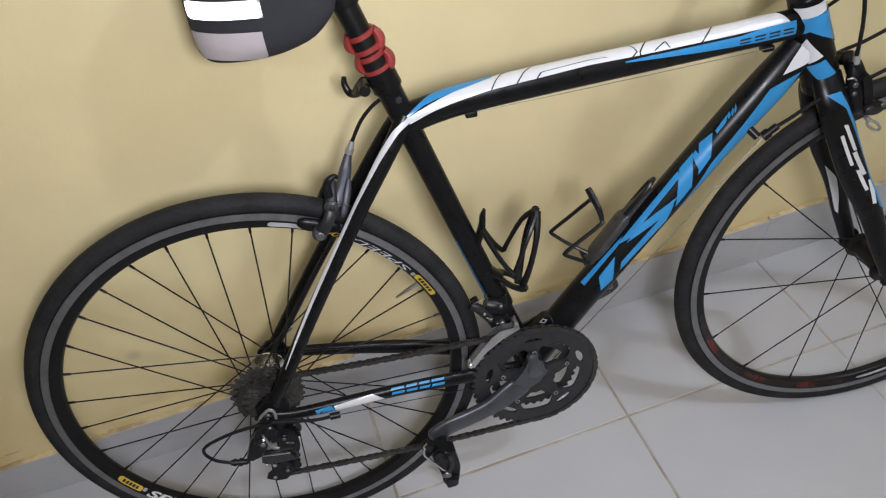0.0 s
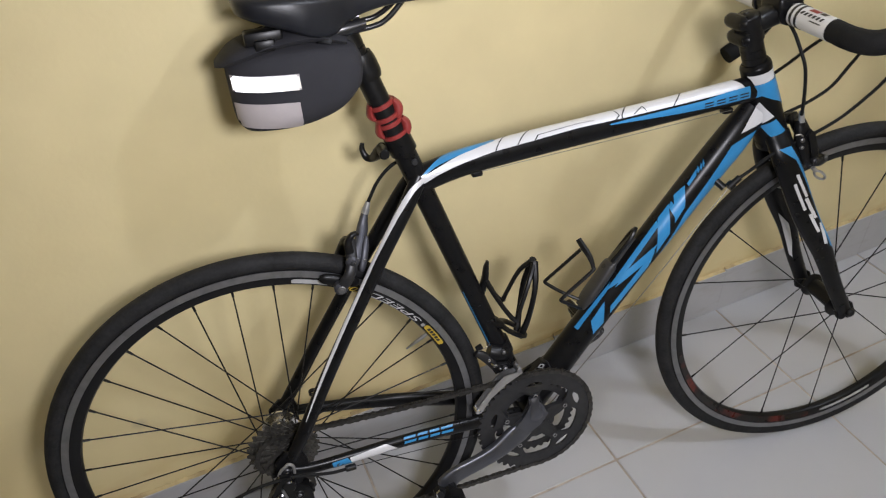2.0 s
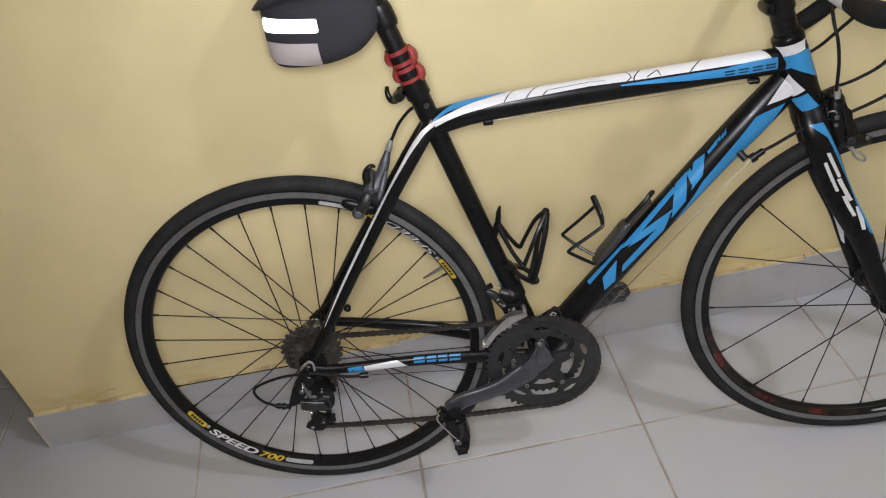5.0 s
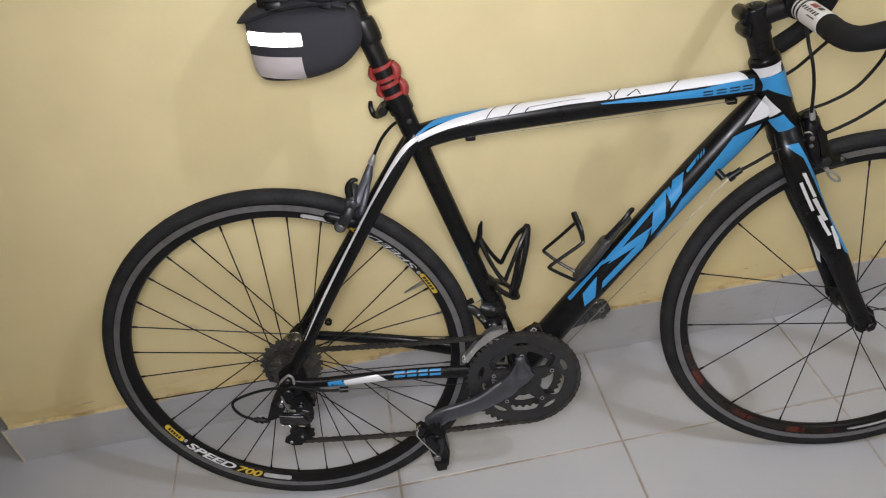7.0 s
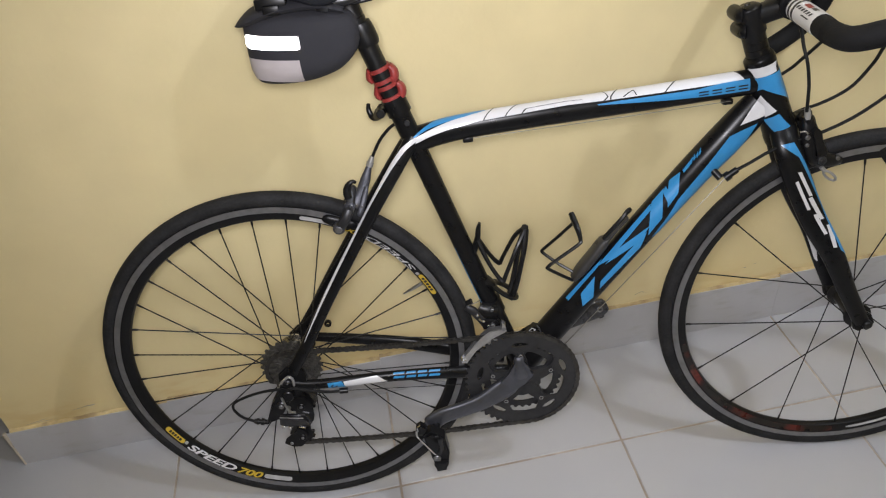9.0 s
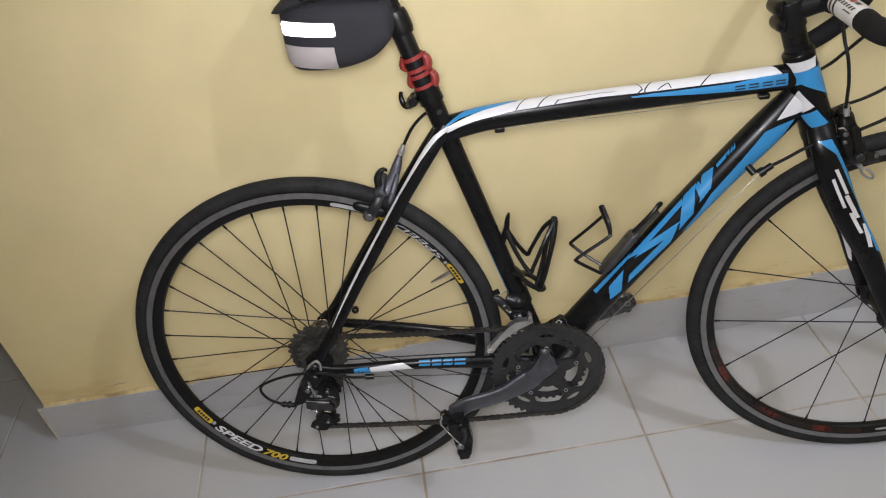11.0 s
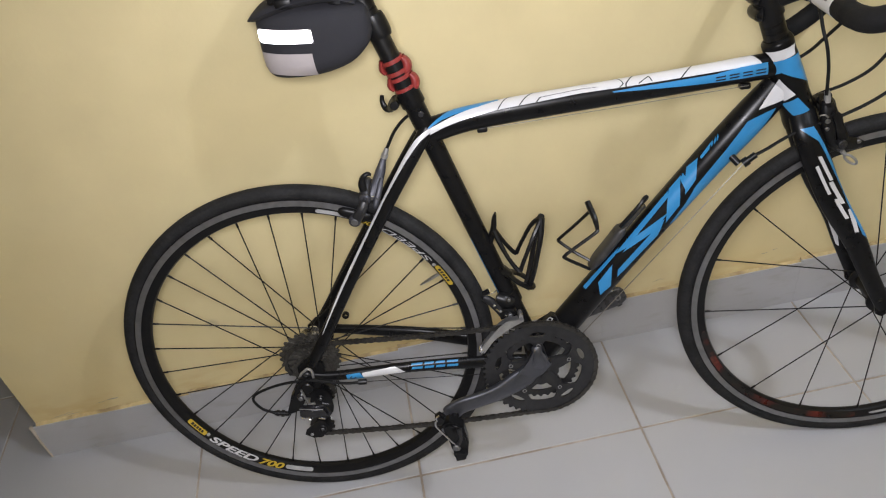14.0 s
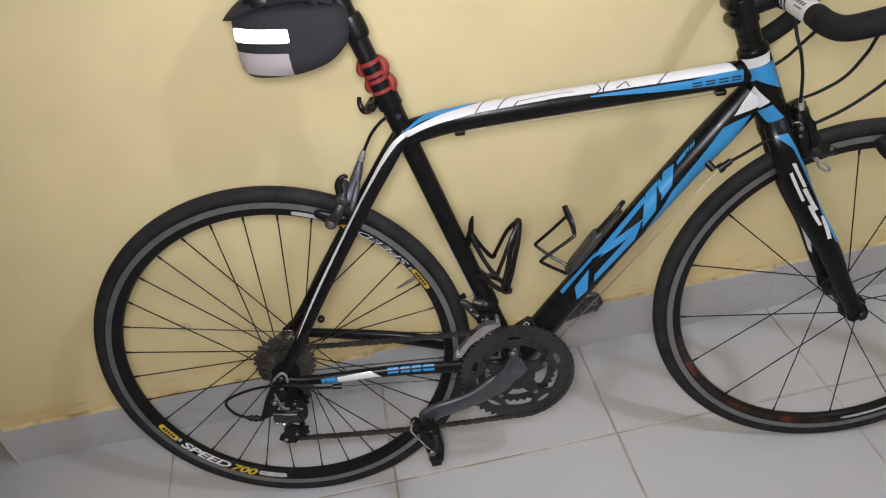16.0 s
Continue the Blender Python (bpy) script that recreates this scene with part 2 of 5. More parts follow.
class Tube:
    """A swept tube of oval section. A key is (u, w, v, half height, half width). The angle 0 faces the drive side, 90 up or back."""

    def __init__(self, keys, steps=8, side=(0, -1, 0), square=2.0):
        rows = catmull([(k[0], -k[1], k[2], k[3], k[4]) for k in keys], steps)
        self.c = np.array([r[:3] for r in rows])
        self.r = np.array([r[3:] for r in rows])
        t = np.gradient(self.c, axis=0)
        self.t = t / np.linalg.norm(t, axis=1, keepdims=True)
        self.side, self.square = np.array(side, float), square

    def at(self, s, deg, off=0.0):
        x = min(max(s, 0), 1) * (len(self.c) - 1)
        i = min(int(x), len(self.c) - 2)
        f = x - i
        c, r, t = (a[i] * (1 - f) + a[i + 1] * f for a in (self.c, self.r, self.t))
        w = self.side - t * (self.side @ t)
        w /= np.linalg.norm(w)
        h = np.cross(t, w)
        a = radians(deg)
        ca, sa = math.cos(a), math.sin(a)
        q = 2 / self.square
        ca, sa = math.copysign(abs(ca) ** q, ca), math.copysign(abs(sa) ** q, sa)
        return c + w * (r[1] + off) * ca + h * (r[0] + off) * sa

    def mesh(self, segs=20, caps=True):
        bm = bmesh.new()
        n = len(self.c)
        rings = [[bm.verts.new(self.at(i / (n - 1), 360 * j / segs)) for j in range(segs)] for i in range(n)]
        for a, b in zip(rings, rings[1:]):
            for j in range(segs):
                bm.faces.new((a[j], a[(j + 1) % segs], b[(j + 1) % segs], b[j]))
        if caps:
            bm.faces.new(rings[0])
            bm.faces.new(rings[-1])
        return bm

    def patch(self, quads, off=0.0005, n=8, bm=None):
        """Thin skins on the tube; each quad is four corners (s, degrees)."""
        bm = bm or bmesh.new()
        m = max(4, math.ceil(max(max(abs(a[1] - d[1]), abs(b[1] - c[1])) for a, b, c, d in quads) / 8))
        for a, b, c, d in quads:
            g = []
            for i in range(n + 1):
                row = []
                for j in range(m + 1):
                    x, y = i / n, j / m
                    s = (a[0] * (1 - x) + b[0] * x) * (1 - y) + (d[0] * (1 - x) + c[0] * x) * y
                    k = (a[1] * (1 - x) + b[1] * x) * (1 - y) + (d[1] * (1 - x) + c[1] * x) * y
                    row.append(bm.verts.new(self.at(s, k, off)))
                g.append(row)
            for i in range(n):
                for j in range(m):
                    bm.faces.new((g[i][j], g[i + 1][j], g[i + 1][j + 1], g[i][j + 1]))
        bmesh.ops.remove_doubles(bm, verts=bm.verts, dist=0.0002)
        return bm


def rod(points, radius, steps=6, segs=8):
    """A round bar or cable through (u, w, v) places; radius may be a list."""
    rr = radius if isinstance(radius, (list, tuple)) else [radius] * len(points)
    P = [B(*p) for p in points]
    d = P[-1] - P[0]
    side = (0, -1, 0) if abs(d.y) < 0.8 * d.length else (1, 0, 0)
    return Tube([(*p, r, r) for p, r in zip(points, rr)], steps, side).mesh(segs)


def disc(centre, radius, w0, w1, segs=24, bevel=0.0):
    """A short cylinder along the bicycle's width."""
    bm = bmesh.new()
    e = min(bevel, abs(w1 - w0) * 0.45)
    prof = [(radius - e, w0), (radius, w0 + e), (radius, w1 - e), (radius - e, w1)] if e else [(radius, w0), (radius, w1)]
    rings = [[bm.verts.new(B(centre[0] + r * math.cos(2 * math.pi * j / segs), w, centre[1] + r * math.sin(2 * math.pi * j / segs))) for j in range(segs)] for r, w in prof]
    for a, b in zip(rings, rings[1:]):
        for j in range(segs):
            bm.faces.new((a[j], a[(j + 1) % segs], b[(j + 1) % segs], b[j]))
    bm.faces.new(rings[0])
    bm.faces.new(rings[-1])
    return bm


def lathe(profile, segs=96, arc=(0, 360), closed=True):
    """Turns (radius, y) rows about the y axis."""
    bm = bmesh.new()
    full = arc[1] - arc[0] >= 360
    n = segs if full else segs + 1
    rings = []
    for j in range(n):
        a = radians(arc[0] + (arc[1] - arc[0]) * j / segs)
        rings.append([bm.verts.new((r * math.cos(a), y, r * math.sin(a))) for r, y in profile])
    m = len(profile)
    for j in range(n if full else n - 1):
        a, b = rings[j], rings[(j + 1) % n]
        for k in range(m if closed else m - 1):
            bm.faces.new((a[k], a[(k + 1) % m], b[(k + 1) % m], b[k]))
    return bm


def plate(outline, w0, w1, bevel=0.0):
    """A flat plate with the given (u, v) outline between two depths."""
    bm = bmesh.new()
    a = [bm.verts.new(B(u, w0, v)) for u, v in outline]
    b = [bm.verts.new(B(u, w1, v)) for u, v in outline]
    n = len(outline)
    for i in range(n):
        bm.faces.new((a[i], a[(i + 1) % n], b[(i + 1) % n], b[i]))
    bm.faces.new(a)
    bm.faces.new(b)
    if bevel:
        bmesh.ops.bevel(bm, geom=[e for e in bm.edges if abs(e.verts[0].co.y - e.verts[1].co.y) < 1e-6], offset=bevel, segments=2, affect="EDGES")
    return bm


def ring_plate(outer, inner, w0, w1):
    """A flat ring between two outlines with as many places each."""
    bm = bmesh.new()
    n = len(outer)
    L = [[bm.verts.new(B(u, w, v)) for u, v in o] for o in (outer, inner) for w in (w0, w1)]
    for i in range(n):
        j = (i + 1) % n
        bm.faces.new((L[0][i], L[0][j], L[1][j], L[1][i]))
        bm.faces.new((L[2][i], L[3][i], L[3][j], L[2][j]))
        bm.faces.new((L[0][i], L[2][i], L[2][j], L[0][j]))
        bm.faces.new((L[1][i], L[1][j], L[3][j], L[3][i]))
    return bm


def holed_plate(outlines, w0, w1):
    """A flat plate between two depths: the first outline is its edge, the others are holes."""
    bm = bmesh.new()
    for o in outlines:
        v = [bm.verts.new(B(u, w0, z)) for u, z in o]
        for a, b in zip(v, v[1:] + v[:1]):
            bm.edges.new((a, b))
    bmesh.ops.triangle_fill(bm, use_beauty=True, use_dissolve=False, edges=list(bm.edges))
    grown = bmesh.ops.extrude_face_region(bm, geom=list(bm.faces))
    bmesh.ops.translate(bm, vec=(0, w0 - w1, 0), verts=[g for g in grown["geom"] if isinstance(g, bmesh.types.BMVert)])
    return bm


# ---- the room ----
WALL_Y, CORNER_X = WALL_FACE, -0.648
X_RIGHT, Y_NEAR, Y_FAR, X_LEFT, HEIGHT = 3.3, -3.6, 2.4, -3.0, 2.95


def slab(name, label, category, material, x0, x1, y0, y1, z0, z1):
    ob = link_mesh(name, box(x0, x1, y0, y1, z0, z1), material, smooth=False)
    return tagged(ob, label, category, kind="structure")


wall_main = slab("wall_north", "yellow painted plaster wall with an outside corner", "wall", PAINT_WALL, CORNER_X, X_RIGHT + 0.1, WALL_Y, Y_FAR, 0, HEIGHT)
slab("wall_east", "plain yellow painted wall", "wall", PAINT_WALL, X_RIGHT, X_RIGHT + 0.12, Y_NEAR, WALL_Y - 0.002, 0, HEIGHT)
slab("wall_south", "plain yellow painted wall", "wall", PAINT_WALL, X_LEFT - 0.12, X_RIGHT + 0.12, Y_NEAR - 0.12, Y_NEAR - 0.002, 0, HEIGHT)
slab("wall_west", "plain yellow painted wall", "wall", PAINT_WALL, X_LEFT - 0.12, X_LEFT, Y_NEAR, Y_FAR, 0, HEIGHT)
slab("wall_back", "plain yellow painted wall of the passage", "wall", PAINT_WALL, X_LEFT - 0.12, CORNER_X - 0.002, Y_FAR, Y_FAR + 0.12, 0, HEIGHT)
slab("ceiling", "plain white painted ceiling", "ceiling", CEIL, X_LEFT - 0.12, X_RIGHT + 0.12, Y_NEAR - 0.12, Y_FAR + 0.12, HEIGHT + 0.002, HEIGHT + 0.1)
floor = slab("floor", "glossy off-white ceramic tile floor with brown grout", "floor", GROUT, X_LEFT - 0.12, X_RIGHT + 0.12, Y_NEAR - 0.12, Y_FAR + 0.12, -0.06, -0.0015)

# floor tiles, 46 cm, with narrow joints
PITCH, JOINT, TX, TY = 0.4665, 0.0046, 0.152, -0.0285


def tile_mesh(w, d):
    bm = box(0, w, 0, d, -0.008, 0.0, 0.0012, 1)
    me = bpy.data.meshes.new("floor_tile")
    bm.to_mesh(me)
    bm.free()
    me.materials.append(FLOOR_TILE)
    return me


whole = tile_mesh(PITCH - JOINT, PITCH - JOINT)
i0, i1 = math.floor((X_LEFT - TX) / PITCH), math.ceil((X_RIGHT - TX) / PITCH)
j0, j1 = math.floor((Y_NEAR - TY) / PITCH), math.ceil((Y_FAR - TY) / PITCH)
for i in range(i0, i1):
    for j in range(j0, j1):
        x, y = TX + i * PITCH, TY + j * PITCH
        if y > WALL_Y and x > CORNER_X:
            continue
        t = new("floor_tile", whole)
        t.parent = floor
        t.location = (x + JOINT / 2, y + JOINT / 2, 0.0002 * math.sin(i * 3.1 + j * 1.7))

# skirting tiles with their joints, round the outside corner
SK_H, SK_T = 0.104, 0.0085
skirting = new("skirting", bpy.data.meshes.new("skirting"))
skirting.data.materials.append(SKIRT)
tagged(skirting, "grey ceramic skirting with rough chipped upper edge", "skirting", kind="structure")
edges = [CORNER_X - SK_T] + [TX + k * PITCH for k in range(-1, 6)]
HIGH = [0.104, 0.108, 0.114, 0.124, 0.130, 0.130, 0.130]
for a, b, top in zip(edges, edges[1:], HIGH):
    part("skirting_tile", box(a + 0.0001, b - 0.0001, WALL_Y - SK_T, WALL_Y - 0.0004, 0.0004, top, 0.0003, 1), SKIRT, skirting, smooth=False)
part("skirting_tile", box(CORNER_X - SK_T, CORNER_X - 0.0004, WALL_Y - SK_T + 0.002, WALL_Y + 0.46, 0.0004, SK_H, 0.001, 1), SKIRT, skirting, smooth=False)


def ragged_strip(x0, x1, z, seed):
    """A crumbly line of filler and paint along the top of the skirting."""
    rng = random.Random(seed)
    bm = bmesh.new()
    rows = []
    n = int((x1 - x0) / 0.006)
    for i in range(n + 1):
        x = x0 + (x1 - x0) * i / n
        k = noise.noise(Vector((x * 18, seed, 0))) + 0.5 * noise.noise(Vector((x * 70, seed, 3)))
        out, h = 0.0016 + 0.0022 * k, 0.0030 + 0.004 * abs(k) + 0.002 * rng.random()
        rows.append([bm.verts.new(q) for q in ((x, WALL_Y - 0.0002, z - 0.003), (x, WALL_Y - SK_T * 0.75 - out * 0.3, z + 0.0005), (x, WALL_Y - SK_T * 0.5 - out * 0.4, z + h * 0.55), (x, WALL_Y - 0.0003, z + h))])
    for a, b in zip(rows, rows[1:]):
        for j in range(3):
            bm.faces.new((a[j], b[j], b[j + 1], a[j + 1]))
    bm.faces.new(rows[0])
    bm.faces.new(rows[-1])
    return bm


part("corner_filler", rod([(CORNER_X - SK_T - 0.0005, -(WALL_Y - SK_T - 0.0005), 0.0005), (CORNER_X - SK_T - 0.0012, -(WALL_Y - SK_T - 0.0010), 0.06), (CORNER_X - SK_T, -(WALL_Y - SK_T), SK_H + 0.002)], [0.0022, 0.0026, 0.0042], 6, 8), FILLER, skirting, "pale crumbling filler on the corner edge")
for k, (a, b, top) in enumerate(zip(edges, edges[1:], HIGH)):
    part("filler_line", ragged_strip(max(a, CORNER_X + 0.002), b, top, k), CRUST, wall_main)


def crack(x, z, length, thick, slope, seed):
    """A short dark scratch in the paint."""
    rng = random.Random(seed)
    bm = bmesh.new()
    up, dn = [], []
    for i in range(9):
        f = i / 8
        w = thick * math.sin(math.pi * (0.08 + 0.84 * f)) * (0.6 + 0.6 * rng.random())
        zz = z + slope * length * f + 0.0012 * (rng.random() - 0.5)
        up.append(bm.verts.new((x + length * f, WALL_Y - 0.0006, zz + w)))
        dn.append(bm.verts.new((x + length * f, WALL_Y - 0.0006, zz - w)))
    for i in range(8):
        bm.faces.new((up[i], up[i + 1], dn[i + 1], dn[i]))
    return bm


for q in ((-0.482, 0.1340, 0.026, 0.0015, 0.03, 1), (-0.508, 0.1300, 0.030, 0.0005, 0.1, 2), (-0.612, 0.1120, 0.050, 0.0009, 0.16, 7), (-0.585, 0.1130, 0.040, 0.0006, 0.05, 8), (0.735, 0.150, 0.018, 0.0006, 0.3, 3), (0.750, 0.157, 0.014, 0.0006, -0.4, 4), (0.985, 0.168, 0.016, 0.0006, 0.1, 5), (1.012, 0.172, 0.010, 0.0005, 0.5, 6)):
    part("scratch", crack(*q), GROUT, wall_main)

# ---- the bicycle ----
LEAN, YAW = 9.37, -7.37
BIKE = pose(0, 0, 0, -LEAN, 0, YAW)
bike = thing("bicycle", "black, white and blue road bicycle leaning against a yellow wall", "bicycle", BIKE)
REAR, FRONT, BB = (0.0, 0.3353), (1.005, 0.3353), (0.4100, 0.2732)

# frame
DT = Tube([(0.4227, 0, 0.285, 0.0262, 0.0255), (0.5428, 0, 0.4319, 0.0248, 0.0240), (0.6895, 0, 0.6055, 0.0256, 0.0240), (0.7647, 0, 0.6886, 0.0275, 0.0225), (0.8034, 0, 0.7309, 0.0260, 0.0180)], 10)
TT = Tube([(0.268, 0, 0.730, 0.0205, 0.017), (0.33, 0, 0.7415, 0.0195, 0.0165), (0.42, 0, 0.7482, 0.0193, 0.017), (0.55, 0, 0.7542, 0.0190, 0.017), (0.68, 0, 0.7602, 0.0190, 0.017), (0.80, 0, 0.7670, 0.0196, 0.0175)], 8)
ST = Tube([(0.4135, 0, 0.27, 0.0160, 0.0160), (0.33, 0, 0.53, 0.0155, 0.0155), (0.2495, 0, 0.786, 0.0160, 0.0160)], 8)
HT = Tube([(0.842, 0, 0.676, 0.0255, 0.0255), (0.836, 0, 0.692, 0.0250, 0.0250), (0.818, 0, 0.738, 0.0240, 0.0245), (0.801, 0, 0.784, 0.0228, 0.0230), (0.797, 0, 0.796, 0.0228, 0.0228)], 5)
down_tube = part("down_tube", DT.mesh(28), BLACK, bike)
top_tube = part("top_tube", TT.mesh(24), BLACK, bike)
seat_tube = part("seat_tube", ST.mesh(20), BLACK, bike)
head_tube = part("head_tube", HT.mesh(24), BLACK, bike)
part("bottom_bracket_shell", disc(BB, 0.0215, -0.034, 0.034, 24, 0.002), BLACK, bike)
SS, CS = {}, {}
for sgn, name in ((1, "seat_stay"), (-1, "seat_stay")):
    SS[sgn] = Tube([(0.268, sgn * 0.008, 0.738, 0.012, 0.010), (0.243, sgn * 0.020, 0.704, 0.0115, 0.009), (0.186, sgn * 0.030, 0.622, 0.0105, 0.0085), (0.097, sgn * 0.046, 0.487, 0.0105, 0.0085), (0.04, sgn * 0.058, 0.395, 0.0105, 0.0085), (0.010, sgn * 0.0625, 0.350, 0.010, 0.006)], 8)
    k = 0.011 if sgn < 0 else 0.0
    CS[sgn] = Tube([(0.002, sgn * 0.0625, 0.327 + k, 0.010, 0.006), (0.05, sgn * 0.060, 0.320 + 1.3 * k, 0.0095, 0.0075), (0.187, sgn * 0.050, 0.3135 + 0.05 * k, 0.0105 + 0.2 * k, 0.0085), (0.306, sgn * 0.038, 0.298 - 0.9 * k, 0.0125 + 0.2 * k, 0.0085), (0.385, sgn * 0.026, 0.280 - 0.6 * k, 0.014, 0.010)], 8)
seat_stay_r = part("seat_stay", SS[1].mesh(16), BLACK, bike)
part("seat_stay", SS[-1].mesh(16), BLACK, bike)
chain_stay_r = part("chain_stay", CS[1].mesh(16), BLACK, bike)
part("chain_stay", CS[-1].mesh(16), BLACK, bike, "thick black chain stay")


def wheel(centre, spokes, phase, flanges, cross, turn=0.0, paired=True):
    """Rim with tyre, brake tracks, hub and crossed spokes, as one part."""
    m = Matrix.Translation(B(centre[0], 0, centre[1])) @ Matrix.Rotation(radians(turn), 4, Vector((-math.cos(radians(72.5)), 0, math.sin(radians(72.5)))))
    rim = part("wheel", lathe([(0.3140, 0.0112), (0.3005, 0.0112), (0.2880, 0.0066), (0.2858, 0.0025), (0.2858, -0.0025), (0.2880, -0.0066), (0.3005, -0.0112), (0.3140, -0.0112)], 120), RIM, bike)
    rim.matrix_basis = m
    tube = [(0.3221 + 0.0132 * math.cos(a), 0.0132 * math.sin(a)) for a in np.linspace(-2.35, 2.35, 20)]
    part("tyre", lathe(tube, 128), RUBBER, rim, "black road tyre")
    for s in (-1, 1):
        part("brake_track", lathe([(0.3122, s * 0.0113), (0.3122, s * 0.0120), (0.3022, s * 0.0120), (0.3022, s * 0.0113)], 120), TRACK, rim, "worn grey metal brake track")
    w0, w1, rf = flanges
    hub = [(0.006, -w1 - 0.014), (0.009, -w1 - 0.012), (0.012, -w1 - 0.004), (rf + 0.004, -w1 - 0.0015), (rf + 0.004, -w1 + 0.0015), (0.62 * rf + 0.004, -w1 + 0.006), (0.62 * rf + 0.003, -w0 - 0.006), (rf + 0.004, -w0 - 0.0015), (rf + 0.004, -w0 + 0.0015), (0.012, -w0 + 0.004), (0.009, -w0 + 0.012), (0.006, -w0 + 0.014)]
    part("hub", lathe(hub, 28), CHROME if spokes > 20 else PLASTIC, rim)
    shared = {}
    for i in range(spokes):
        a = radians(phase + 360 * i / spokes)
        w = w1 if (i % 2) == paired else w0
        d = (cross if (i // 2) % 2 == 0 else -cross) if paired else (cross if i % 2 == 0 else -cross)
        p0 = Vector((rf * math.cos(a + d), -w, rf * math.sin(a + d)))
        p1 = Vector((0.287 * math.cos(a), 0, 0.287 * math.sin(a)))
        L = (p1 - p0).length
        key = round(w, 4)
        if key not in shared:
            bm = bmesh.new()
            rings = [[bm.verts.new((r * math.cos(k * math.pi / 3), r * math.sin(k * math.pi / 3), z)) for k in range(6)] for r, z in ((0.0011, 0), (0.0011, L - 0.011), (0.0018, L - 0.011), (0.0020, L))]
            for q, r in zip(rings, rings[1:]):
                for k in range(6):
                    bm.faces.new((q[k], q[(k + 1) % 6], r[(k + 1) % 6], r[k]))
            me = bpy.data.meshes.new("spoke")
            bm.to_mesh(me)
            bm.free()
            me.materials.append(PLASTIC)
            shared[key] = me
        sp = new("spoke", shared[key])
        sp.parent = rim
        sp.matrix_basis = Matrix.Translation(p0) @ (p1 - p0).to_track_quat("Z", "Y").to_matrix().to_4x4()
    return rim


rear_wheel = wheel(REAR, 32, 92.5, (-0.036, 0.020, 0.025), radians(75))
tagged(rear_wheel, "black rear rim with sponsor stickers")
front_wheel = wheel(FRONT, 16, 139.5, (-0.034, 0.034, 0.019), radians(35), turn=-3.6, paired=False)
tagged(front_wheel, "black front rim with a dark red pattern")

# fork
for sgn in (1, -1):
    ahead = 0.0 if sgn == 1 else 1.0          # the fork is turned a little, its far leg stands further ahead
    FK = Tube([(0.838 + 0.004 * ahead, sgn * 0.012, 0.692, 0.021, 0.013), (0.846 + 0.014 * ahead, sgn * 0.036, 0.648, 0.0215, 0.013), (0.884 + 0.016 * ahead, sgn * 0.048, 0.555, 0.0205, 0.011), (0.931 + 0.012 * ahead, sgn * 0.052, 0.474, 0.0180, 0.010), (0.963 + 0.008 * ahead, sgn * 0.055, 0.405, 0.0150, 0.009), (0.999 + 0.003 * ahead, sgn * 0.056, 0.336, 0.0135, 0.008)], 8)
    leg = part("fork_leg", FK.mesh(20), BLACK, bike)
    if sgn == 1:
        FORK, fork_leg_r = FK, leg
    else:
        FORK_L, fork_leg_l = FK, leg


for sgn in (1, -1):
    k = 0.003 if sgn < 0 else 0.0
    part("dropout", join(plate([(0.984 + k, 0.352), (0.996 + k, 0.362), (1.012 + k, 0.352), (1.020 + k, 0.334), (1.016 + k, 0.322), (1.008 + k, 0.318), (1.003 + k, 0.326), (0.996 + k, 0.318), (0.986 + k, 0.324), (0.982 + k, 0.338)], sgn * 0.0555 - 0.004, sgn * 0.0555 + 0.004, 0.0015)), BLACK, bike)
part("skewer_nut", disc(FRONT, 0.0080, 0.060, 0.069, 18, 0.002), PLASTIC, bike)
part("skewer_nut", disc((1.008, FRONT[1]), 0.0085, -0.070, -0.060, 18, 0.002), PLASTIC, bike)

# painted graphics, as thin skins on the tubes (places along the tube, degrees round it)
part('blue_decal', DT.patch([[(0.198, -71), (0.31, -65), (0.293, -53), (0.199, -52)]], 0.0006), BLUE, down_tube)
part('blue_decal', DT.patch([[(0.23, -33), (0.277, -37), (0.239, 17), (0.209, 7)]], 0.0006), BLUE, down_tube)
part('blue_decal', DT.patch([[(0.437, -66), (0.43, -47), (0.318, -38), (0.292, -58)]], 0.0006), BLUE, down_tube)
part('blue_decal', DT.patch([[(0.306, -38), (0.345, -40), (0.408, -10), (0.372, 0)]], 0.0006), BLUE, down_tube)
part('blue_decal', DT.patch([[(0.396, -4), (0.366, 24), (0.262, 12), (0.276, -8)]], 0.0006), BLUE, down_tube)
part('blue_decal', DT.patch([[(0.441, -68), (0.475, -68), (0.43, 5), (0.391, 11)]], 0.0006), BLUE, down_tube)
part('blue_decal', DT.patch([[(0.469, -60), (0.481, -68), (0.476, -14), (0.457, -10)]], 0.0006), BLUE, down_tube)
part('blue_decal', DT.patch([[(0.495, -74), (0.528, -62), (0.488, -15), (0.451, -7)]], 0.0006), BLUE, down_tube)
part('blue_decal', DT.patch([[(0.535, -60), (0.585, -66), (0.566, -51), (0.532, -49)]], 0.0006), BLUE, down_tube)
part('blue_decal', DT.patch([[(0.579, -61), (0.593, -69), (0.587, -55), (0.575, -51)]], 0.0006), BLUE, down_tube)
part('blue_decal', DT.patch([[(0.592, -59), (0.608, -68), (0.599, -54), (0.587, -49)]], 0.0006), BLUE, down_tube)
part('blue_decal', DT.patch([[(0.603, -57), (0.622, -70), (0.612, -55), (0.599, -49)]], 0.0006), BLUE, down_tube)
